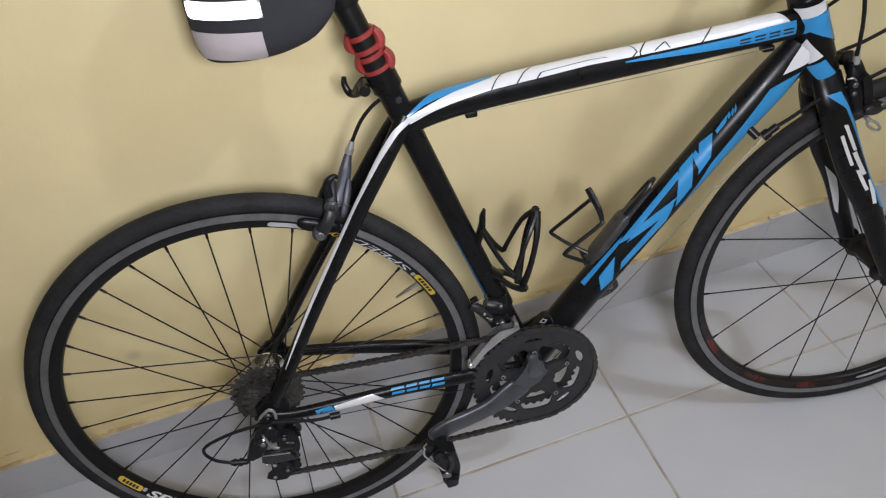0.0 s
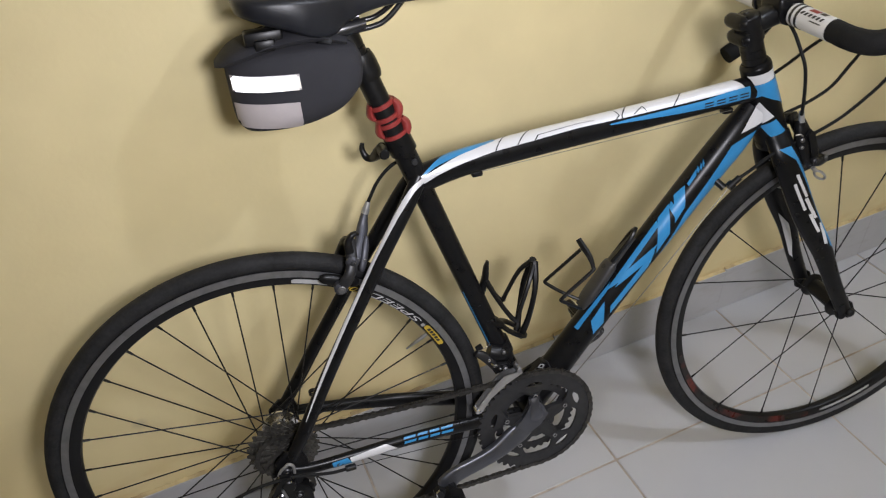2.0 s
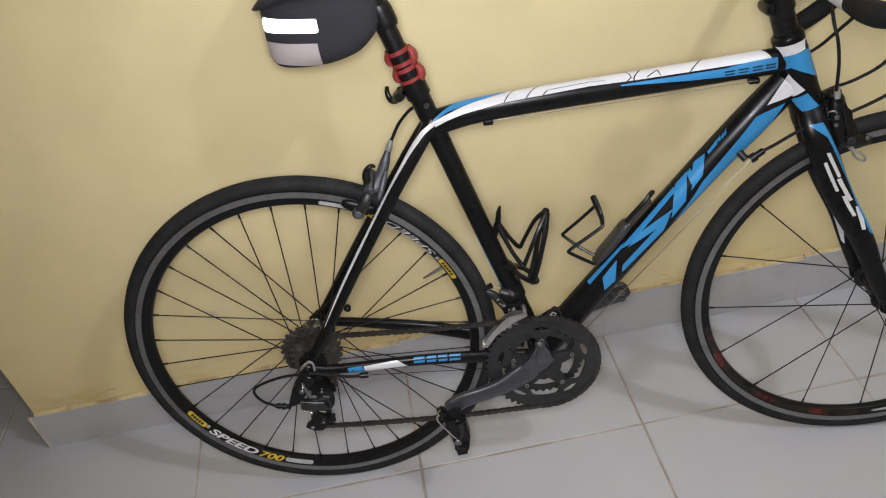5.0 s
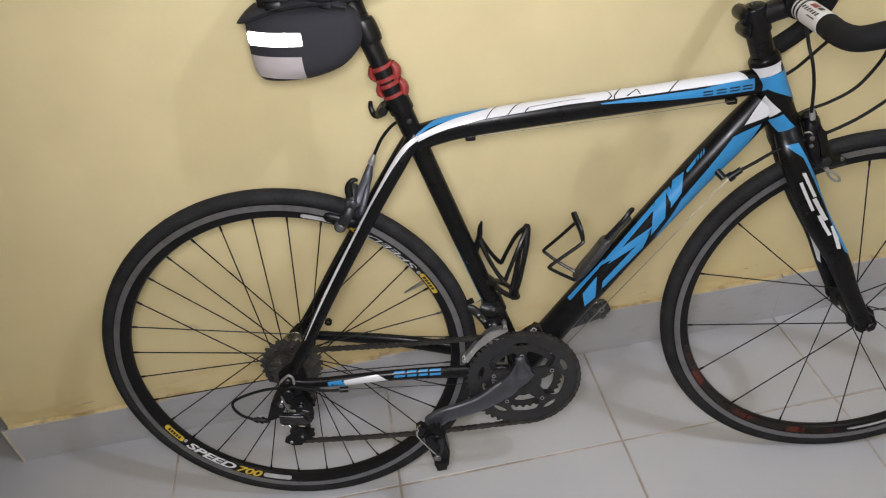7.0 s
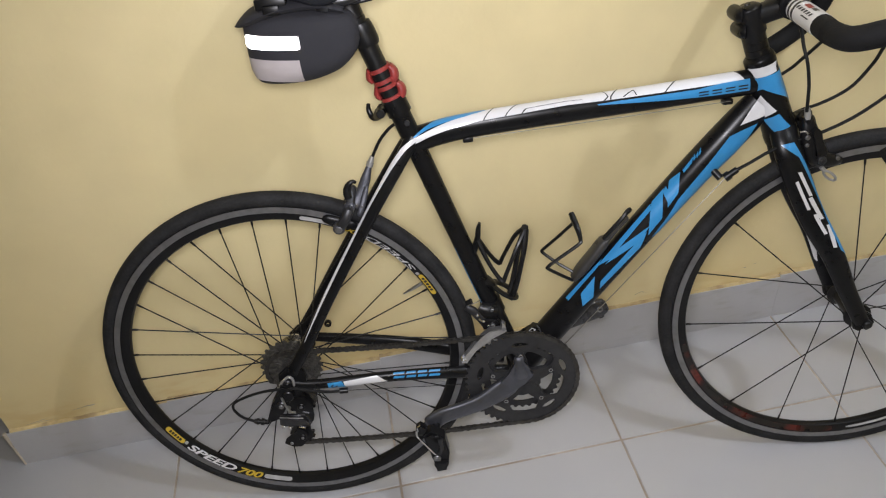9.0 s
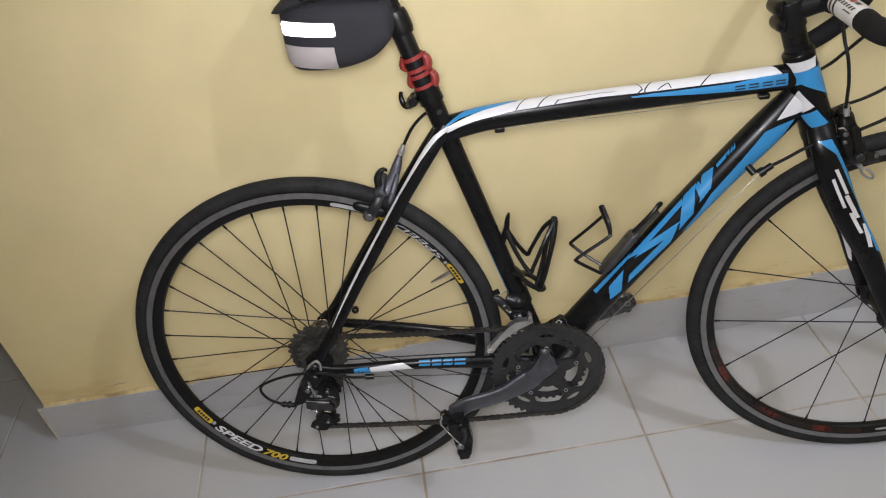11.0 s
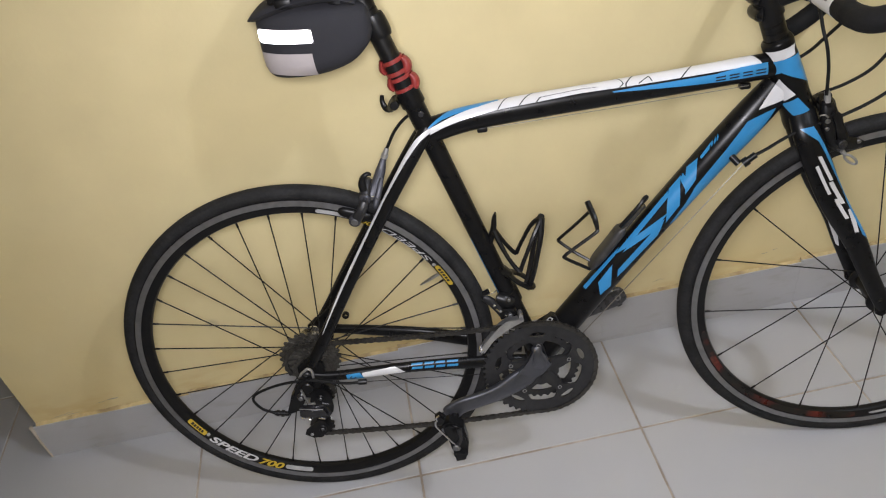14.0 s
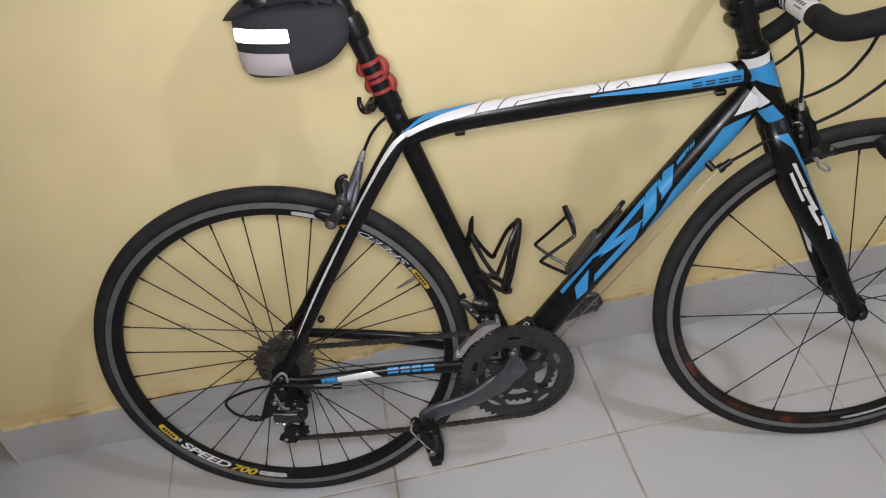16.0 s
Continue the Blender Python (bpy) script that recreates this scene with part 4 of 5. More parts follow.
part("cage_plate", plate([(0.026, 0.268), (0.022, 0.290), (0.006, 0.294), (-0.006, 0.262), (-0.010, 0.230), (-0.022, 0.198), (-0.010, 0.180), (0.008, 0.184), (0.012, 0.212), (0.022, 0.240)], 0.0355, 0.037), PLASTIC, rd)
for c, r in (((0.0085, 0.267), 0.0250), ((-0.0023, 0.1945), 0.0220)):
    part("jockey_wheel", join(gear(c, r, r - 0.0045, 11, 0.004, 0.0415, 0.0470), disc(c, 0.0075, 0.0400, 0.0560, 16, 0.001)), PLASTIC, rd)
    part("bolt", disc(c, 0.0030, 0.0545, 0.0575, 12, 0.0006), DULL, rd)
part("pivot_bolt", disc((-0.0158, 0.2985), 0.0042, 0.0860, 0.0885, 14, 0.0008), DULL, rd)
for c in ((-0.0218, 0.2505), (-0.0107, 0.2465)):
    part("limit_screw", disc(c, 0.0033, 0.080, 0.0865, 10, 0.0008), CHROME, rd)
# two short chrome rods, added as glints on the cage
part("cage_glint", rod([(0.0087, 0.0552, 0.2555), (0.0201, 0.0552, 0.251)], 0.0014, 2, 6), CHROME, rd)
part("cage_glint", rod([(-0.0046, 0.0552, 0.2218), (0.007, 0.0552, 0.2177)], 0.0014, 2, 6), CHROME, rd)
# bright disc in place of a hole that shows the lit floor
part("cage_hole_dot", disc((-0.025, 0.1830), 0.0032, 0.0535, 0.0565, 10, 0.0006), STEEL, rd)
part("cable_clamp", rod([(-0.012, 0.0850, 0.318), (-0.008, 0.0850, 0.298), (-0.004, 0.084, 0.284), (0.004, 0.083, 0.280)], 0.0022, 4, 8), STEEL, rd)
part("barrel_adjuster", join(rod([(-0.0491, 0.078, 0.2603), (-0.0721, 0.078, 0.2651)], 0.0045, 2, 10), rod([(-0.055, 0.078, 0.2615), (-0.0600, 0.078, 0.2626)], 0.0064, 2, 10), rod([(-0.064, 0.078, 0.2634), (-0.068, 0.078, 0.2642)], 0.0058, 2, 10)), PLASTIC, rd)
part("hanger_edge", rod([(-0.0131, 0.0700, 0.3315), (-0.0085, 0.0705, 0.3400), (-0.0023, 0.0710, 0.3455), (0.0052, 0.0710, 0.3500), (0.0110, 0.0710, 0.3441), (0.0105, 0.0700, 0.3296)], 0.0025, 5, 8), FDCAGE, bike)
part("cable_housing", rod([(0.096, 0.066, 0.3045), (0.065, 0.070, 0.3085), (0.032, 0.074, 0.320), (0.004, 0.078, 0.330), (-0.045, 0.080, 0.330), (-0.090, 0.080, 0.316), (-0.102, 0.079, 0.300), (-0.092, 0.078, 0.278), (-0.0721, 0.078, 0.2651)], 0.0025, 8, 8), CABLE, bike)
part("cable_stop", rod([(0.101, 0.065, 0.3035), (0.086, 0.067, 0.3055)], 0.0052, 2, 10), PLASTIC, bike)
part("bare_cable", rod([(0.100, 0.065, 0.3035), (0.33, 0.030, 0.262), (0.40, 0.004, 0.243)], 0.0006, 4, 6), CABLE, bike)
for sgn in (1, -1):
    part("dropout", plate([(-0.016, 0.318), (-0.014, 0.350), (0.004, 0.366), (0.028, 0.366), (0.034, 0.345), (0.030, 0.318), (0.014, 0.300), (0.000, 0.296)], sgn * 0.0615 - 0.003, sgn * 0.0615 + 0.003, 0.0008), BLACK, bike)
part("skewer_nut", join(disc(REAR, 0.0070, 0.064, 0.073, 18, 0.002), disc(REAR, 0.0030, 0.073, 0.0760, 12, 0.001)), RING, bike)
part("skewer_lever", Tube([(0.0, -0.072, 0.335, 0.009, 0.007), (0.015, -0.078, 0.350, 0.007, 0.004), (0.045, -0.080, 0.372, 0.006, 0.003)], 5).mesh(12), CHROME, bike)
part("rack_eyelet", ring_plate(*[[(0.0615 + r * math.cos(q), 0.3625 + r * math.sin(q)) for q in np.linspace(0, 2 * math.pi, 17)[:-1]] for r in (0.0068, 0.0032)], -0.066, -0.060), BLACK, bike)

# front changer
fd = part("front_derailleur", join(Tube([(0.346, 0.014, 0.417, 0.012, 0.012), (0.360, 0.017, 0.410, 0.015, 0.013), (0.374, 0.015, 0.406, 0.012, 0.012)], 5).mesh(16), plate([(0.345, 0.394), (0.356, 0.400), (0.374, 0.398), (0.380, 0.388), (0.364, 0.380), (0.350, 0.378)], 0.016, 0.030, 0.002)), PLASTIC, bike, "black front changer with a steel cage")
part("arm", Tube([(0.3229, 0.020, 0.424, 0.0055, 0.0055), (0.334, 0.022, 0.416, 0.0075, 0.006), (0.346, 0.023, 0.400, 0.0075, 0.006), (0.354, 0.024, 0.384, 0.0060, 0.005)], 5, square=2.6).mesh(14), RING, fd, "grey alloy arm")
part("arm_end", Tube([(0.324, 0.021, 0.432, 0.0045, 0.0045), (0.333, 0.022, 0.4365, 0.005, 0.005)], 3).mesh(10), PLASTIC, fd)
CAGE = [(0.3055, 0.3300), (0.3102, 0.3384), (0.3301, 0.3629), (0.3450, 0.3790), (0.358, 0.3885), (0.3791, 0.3905), (0.3815, 0.4030), (0.3860, 0.3990), (0.3880, 0.3866), (0.3750, 0.3800), (0.3603, 0.3726), (0.3327, 0.3514), (0.3143, 0.3265)]
for w0, mt in ((0.0500, FDCAGE), (0.0375, DULL)):
    part("cage_plate", plate(CAGE, w0, w0 + 0.0018), mt, fd, "bare steel cage plate")
part("bolt", disc((0.309, 0.3320), 0.0045, 0.040, 0.0535, 14, 0.001), CHROME, fd)
part("pivot", Tube([(0.3425, 0.0300, 0.404, 0.0022, 0.0022), (0.3500, 0.0305, 0.396, 0.0026, 0.0022)], 3).mesh(8), CHROME, fd)
part("pivot", join(disc((0.366, 0.388), 0.0045, 0.026, 0.036, 14, 0.001), disc((0.383, 0.3920), 0.0045, 0.030, 0.052, 12, 0.001)), DULL, fd)
# small chrome discs added to stand for highlights on the changer body
for c in ((0.3505, 0.3985), (0.3585, 0.3875), (0.3405, 0.4120)):
    part("screw_glint", disc(c, 0.0028, 0.0290, 0.0335, 10, 0.0008), CHROME, fd)
part("screw_glint", disc((0.3665, 0.4185), 0.0032, 0.024, 0.0315, 10, 0.0008), DULL, fd)
part("inner_cable", rod([(0.326, 0.022, 0.428), (0.342, 0.024, 0.434), (0.350, 0.010, 0.430)], 0.0009, 3, 6), WIRE, fd)
part("seat_tube_band", Tube([(0.3735, 0, 0.397, 0.0185, 0.0185), (0.3655, 0, 0.4225, 0.0185, 0.0185)], 3).mesh(24), PLASTIC, bike)


# ---- rim brakes ----
rb = part("rear_brake", Tube([(0.1605, 0.004, 0.6615, 0.0070, 0.0060), (0.1575, 0.014, 0.6540, 0.0082, 0.0068), (0.1552, 0.026, 0.6400, 0.0080, 0.0068), (0.1486, 0.034, 0.6262, 0.0080, 0.0060), (0.1400, 0.034, 0.6145, 0.0085, 0.0055), (0.1330, 0.033, 0.6066, 0.0075, 0.0050), (0.1300, 0.033, 0.6035, 0.0040, 0.0030)], 6, square=2.5).mesh(16), RING, bike, "dark grey alloy rim brake")
part("arm", Tube([(0.1895, -0.0255, 0.6835, 0.0048, 0.0048), (0.1862, -0.0220, 0.6760, 0.0062, 0.0058), (0.1815, -0.0160, 0.6650, 0.0082, 0.0060), (0.1735, 0.0000, 0.6500, 0.0090, 0.0060), (0.1655, 0.0105, 0.6375, 0.0085, 0.0050), (0.1615, 0.0125, 0.6315, 0.0050, 0.0040)], 6, square=2.5).mesh(16), CALIPER, rb, "grey alloy upper arm")
part("arm", Tube([(0.1835, -0.002, 0.6590, 0.0030, 0.0035), (0.1800, 0.005, 0.6500, 0.0048, 0.0042), (0.1755, 0.012, 0.6385, 0.0050, 0.0042), (0.1690, 0.018, 0.6235, 0.0048, 0.0040), (0.1665, 0.019, 0.6185, 0.0030, 0.0030)], 6, square=2.8).mesh(14), CALIPER, rb, "bare metal lower arm")
part("arm", Tube([(0.1630, -0.002, 0.6480, 0.0070, 0.0055), (0.1580, -0.020, 0.6500, 0.0080, 0.0060), (0.1540, -0.034, 0.6380, 0.0080, 0.0060), (0.1470, -0.036, 0.6240, 0.0080, 0.0060), (0.1335, -0.028, 0.6070, 0.0070, 0.0050)], 6, square=2.5).mesh(16), RING, rb)
part("quick_release", Tube([(0.1705, 0.020, 0.6775, 0.0022, 0.0030), (0.1665, 0.021, 0.6800, 0.0030, 0.0040), (0.1610, 0.022, 0.6780, 0.0042, 0.0048), (0.1562, 0.022, 0.6720, 0.0052, 0.0052), (0.1545, 0.023, 0.6640, 0.0062, 0.0056), (0.1552, 0.024, 0.6540, 0.0060, 0.0056)], 6, square=2.5).mesh(14), PLASTIC, rb)
for sg in (1, -1):
    part("brake_shoe", Tube([(0.1075, sg * 0.0165, 0.6205, 0.0040, 0.0035), (0.1150, sg * 0.0178, 0.6180, 0.0080, 0.0055), (0.1340, sg * 0.0180, 0.6105, 0.0085, 0.0058), (0.1520, sg * 0.0178, 0.6035, 0.0080, 0.0055), (0.1600, sg * 0.0165, 0.6005, 0.0045, 0.0035)], 6, square=2.6).mesh(14), PLASTIC, rb)
    part("bolt", join(disc((0.1334, 0.6070), 0.0058, *sorted((sg * 0.024, sg * 0.0405)), 16, 0.0010), disc((0.1334, 0.6070), 0.0026, *sorted((sg * 0.0400, sg * 0.0412)), 6)), DULL, rb)
part("pad_lug", join(disc((0.1334, 0.6070), 0.0098, 0.0240, 0.0385, 20, 0.0030), disc((0.1552, 0.6400), 0.0092, 0.0230, 0.0325, 18, 0.0030)), CALIPER, rb)
part("pivot_bolt", disc((0.1640, 0.6355), 0.0038, 0.0140, 0.0178, 14, 0.0008), DULL, rb)
part("pivot_bolt", disc((0.1553, 0.6400), 0.0040, 0.0310, 0.0350, 14, 0.0008), RING, rb)
part("pivot_bolt", disc((0.1735, 0.6330), 0.0030, 0.0150, 0.0190, 12, 0.0008), DULL, rb)
part("barrel_adjuster", join(rod([(0.1900, -0.0258, 0.6840), (0.1930, -0.0262, 0.6905)], 0.0058, 2, 12), rod([(0.1930, -0.0262, 0.6905), (0.1975, -0.0270, 0.7000)], [0.0050, 0.0036], 2, 12)), FDCAGE, rb, "pale metal barrel")
fbrake = part("front_brake", join(Tube([(0.866, 0.026, 0.712, 0.0070, 0.0070), (0.870, 0.030, 0.694, 0.0120, 0.0085), (0.876, 0.032, 0.672, 0.0155, 0.0100), (0.886, 0.034, 0.650, 0.0165, 0.0095), (0.892, 0.028, 0.636, 0.0110, 0.0075)], 6, square=2.6).mesh(18), Tube([(0.874, 0.026, 0.688, 0.011, 0.008), (0.878, 0.000, 0.702, 0.012, 0.008), (0.880, -0.030, 0.690, 0.011, 0.008), (0.884, -0.038, 0.660, 0.010, 0.008), (0.890, -0.026, 0.632, 0.009, 0.007)], 6, square=2.6).mesh(16)), PLASTIC, bike, "black alloy rim brake with a steel release")
part("arm", plate([(0.872, 0.702), (0.884, 0.692), (0.8895, 0.670), (0.897, 0.646), (0.888, 0.638), (0.880, 0.652), (0.876, 0.680), (0.867, 0.692)], 0.040, 0.046, 0.002), PLASTIC, fbrake)
part("pivot_bolt", disc((0.866, 0.682), 0.0040, 0.034, 0.041, 12, 0.0008), DULL, fbrake)
part("pivot_bolt", disc((0.866, 0.670), 0.0032, 0.034, 0.042, 12, 0.0008), DULL, fbrake)
part("spring_end", rod([(0.8555, 0.034, 0.690), (0.861, 0.038, 0.692), (0.866, 0.039, 0.688)], 0.0014, 3, 6), WIRE, fbrake)
part("quick_release", join(disc((0.888, 0.646), 0.0068, 0.044, 0.052, 16, 0.0012), disc((0.888, 0.646), 0.0034, 0.051, 0.0535, 12, 0.0006)), RING, fbrake)
part("barrel_adjuster", rod([(0.8635, 0.030, 0.7260), (0.8660, 0.030, 0.7090)], [0.0040, 0.0052], 2, 12), FDCAGE, fbrake, "pale metal barrel")
part("barrel_nut", rod([(0.8662, 0.030, 0.7085), (0.8695, 0.030, 0.6930)], 0.0068, 2, 12), PLASTIC, fbrake)
part("lower_arm", Tube([(0.882, 0.036, 0.650, 0.010, 0.007), (0.900, 0.032, 0.640, 0.011, 0.008), (0.918, 0.026, 0.634, 0.010, 0.007), (0.932, 0.020, 0.630, 0.006, 0.005)], 6, square=2.6).mesh(14), PLASTIC, fbrake)
part("pad_bolt", disc((0.921, 0.640), 0.0036, 0.026, 0.035, 12, 0.0008), DULL, fbrake)
for sg in (1, -1):
    part("brake_shoe", Tube([(0.868, sg * 0.0170, 0.622, 0.006, 0.004), (0.880, sg * 0.0180, 0.627, 0.0085, 0.0055), (0.910, sg * 0.0180, 0.634, 0.0085, 0.0055), (0.920, sg * 0.0170, 0.636, 0.005, 0.004)], 6).mesh(14), PLASTIC, fbrake)
    part("bolt", disc((0.893, 0.632), 0.0055, *sorted((sg * 0.020, sg * 0.034)), 14, 0.001), RING, fbrake)
part("release_ring", join(Tube([(0.9095 + 0.0125 * math.cos(q) * 0.71 + 0.0045 * math.sin(q) * 0.7, 0.039 + 0.004 * math.sin(q), 0.6140 - 0.0125 * math.cos(q) * 0.70 + 0.0045 * math.sin(q) * 0.7, 0.0020, 0.0020) for q in np.linspace(0, 2 * math.pi, 17)], 3).mesh(8), rod([(0.8945, 0.038, 0.6300), (0.9005, 0.039, 0.6230)], 0.0036, 2, 10)), FDCAGE, fbrake, "bright folded release lever")


# ---- seat ----
part("seatpost", join(rod([(0.256, 0, 0.765), (0.206, 0, 0.922)], 0.0148, 6, 22), Tube([(0.206, 0, 0.922, 0.0148, 0.0148), (0.198, 0, 0.940, 0.018, 0.014), (0.192, 0, 0.950, 0.020, 0.016)], 5).mesh(18)), PLASTIC, bike, "black seatpost with a side clamp head")
part("post_clamp", join(*[Tube([(0.150, s * 0.022, 0.953, 0.006, 0.005), (0.185, s * 0.024, 0.951, 0.009, 0.006), (0.222, s * 0.022, 0.955, 0.006, 0.005)], 5).mesh(12) for s in (1, -1)]), RAIL, bike)
collar = part("seat_collar", Tube([(0.2525, 0, 0.7765, 0.0190, 0.0190), (0.2445, 0, 0.8015, 0.0185, 0.0185)], 3).mesh(26), BLACK, bike)
part("quick_release", join(Tube([(0.226, -0.008, 0.783, 0.008, 0.009), (0.221, -0.016, 0.774, 0.009, 0.008), (0.213, -0.026, 0.764, 0.006, 0.004), (0.206, -0.032, 0.764, 0.005, 0.003), (0.202, -0.036, 0.774, 0.004, 0.003), (0.203, -0.036, 0.784, 0.003, 0.002)], 6).mesh(12), disc((0.224, 0.781), 0.007, -0.014, 0.014, 14, 0.001)), PLASTIC, collar, "black seat clamp lever")
part("pinch_bolt", disc((0.262, 0.764), 0.0042, 0.012, 0.0185, 12, 0.0008), RING, bike)


def saddle():
    """A long narrow padded seat, lofted from tail to nose."""
    rows = [(0.072, 0.022, 1.002, 0.005, 0.008), (0.077, 0.048, 1.001, 0.010, 0.017), (0.098, 0.064, 0.999, 0.014, 0.027), (0.130, 0.067, 0.996, 0.014, 0.040), (0.158, 0.061, 0.992, 0.013, 0.052), (0.182, 0.049, 0.989, 0.012, 0.050), (0.205, 0.036, 0.986, 0.012, 0.030), (0.245, 0.026, 0.984, 0.012, 0.018), (0.295, 0.021, 0.983, 0.013, 0.016), (0.335, 0.0205, 0.982, 0.014, 0.018), (0.352, 0.016, 0.980, 0.011, 0.018), (0.359, 0.007, 0.977, 0.005, 0.010)]
    K = catmull(rows, 4)
    bm = bmesh.new()
    rings = []
    for u, hw, top, rise, drop in K:
        ring = []
        for k in range(28):
            a = 2 * math.pi * k / 28
            c, s = math.cos(a), math.sin(a)
            x = math.copysign(abs(c) ** 0.75, c) * hw
            if s >= 0:
                z = top + rise * (s ** 0.9) - 0.004 * math.exp(-(x / (0.35 * hw + 1e-6)) ** 2)
            else:
                z = top - drop * (abs(s) ** 0.45) * (0.35 + 0.65 * abs(c) ** 0.6)
            ring.append(bm.verts.new(B(u, x, z)))
        rings.append(ring)
    for a, b in zip(rings, rings[1:]):
        for k in range(28):
            bm.faces.new((a[k], a[(k + 1) % 28], b[(k + 1) % 28], b[k]))
    bm.faces.new(rings[0])
    bm.faces.new(rings[-1])
    return bm


seat = part("saddle", saddle(), SADDLE, bike, "black padded racing saddle with a central groove")
for s in (1, -1):
    part("rail", rod([(0.105, s * 0.026, 0.972), (0.135, s * 0.023, 0.954), (0.185, s * 0.022, 0.948), (0.232, s * 0.021, 0.950), (0.252, s * 0.018, 0.957), (0.272, s * 0.012, 0.972)], 0.0034, 6, 10), RAIL, seat, "dark glossy saddle rail")

# ---- steering ----
part("headset_cup", Tube([(0.797, 0, 0.795, 0.0228, 0.0228), (0.7945, 0, 0.803, 0.0225, 0.0225), (0.7925, 0, 0.808, 0.0185, 0.0185)], 4).mesh(26), BLACK, bike)
part("lower_headset_cup", Tube([(0.841, 0, 0.680, 0.0262, 0.0262), (0.8445, 0, 0.669, 0.0250, 0.0250)], 3).mesh(26), BLACK, bike)
for a, b in ((0.808, 0.818), (0.8185, 0.8285), (0.829, 0.841)):
    uu = lambda v: 0.7925 - 0.35 * (v - 0.808)
    part("spacer", Tube([(uu(a), 0, a, 0.0172, 0.0172), (uu(b), 0, b, 0.0172, 0.0172)], 2).mesh(24), PLASTIC, bike)
stem = part("stem", join(Tube([(0.782, 0, 0.841, 0.0190, 0.0185), (0.771, 0, 0.874, 0.0190, 0.0185)], 4).mesh(24), Tube([(0.772, 0, 0.860, 0.0155, 0.0165), (0.798, 0, 0.868, 0.0150, 0.0160), (0.822, 0, 0.876, 0.0165, 0.0200)], 6, square=2.6).mesh(20)), PLASTIC, bike, "short black stem")
part("steerer_clamp", join(*[Tube([(0.760 - 0.3 * (v - 0.858), -0.017, v, 0.0070, 0.0060), (0.759 - 0.3 * (v - 0.858), -0.014, v, 0.0105, 0.0095), (0.759 - 0.3 * (v - 0.858), 0.013, v, 0.0108, 0.0098), (0.761 - 0.3 * (v - 0.858), 0.0170, v, 0.0085, 0.0078)], 5, side=(1, 0, 0)).mesh(16) for v in (0.8465, 0.8705)]), BLACK, stem)
for v in (0.8465, 0.8705):
    part("bolt", disc((0.7545 - 0.3 * (v - 0.858), v), 0.0042, 0.010, 0.0195, 12, 0.0012), RING, stem)
part("face_plate", Tube([(0.828, -0.021, 0.8785, 0.0205, 0.0205), (0.828, 0.021, 0.8785, 0.0205, 0.0205)], 3, side=(1, 0, 0)).mesh(20), PLASTIC, stem)
part("top_cap", Tube([(0.7712, 0, 0.8735, 0.0192, 0.0188), (0.7700, 0, 0.8775, 0.0180, 0.0178), (0.7690, 0, 0.8810, 0.0120, 0.0120)], 4).mesh(22), BLACK, stem)
part("cap_bolt", Tube([(0.7690, 0, 0.8806, 0.0042, 0.0042), (0.7684, 0, 0.8828, 0.0036, 0.0036)], 2).mesh(12), RING, stem)
def bar_at(u, w, v):
    """The bar stands a little askew in its clamp, its far end higher."""
    return (u, w, v - 0.1 * w)


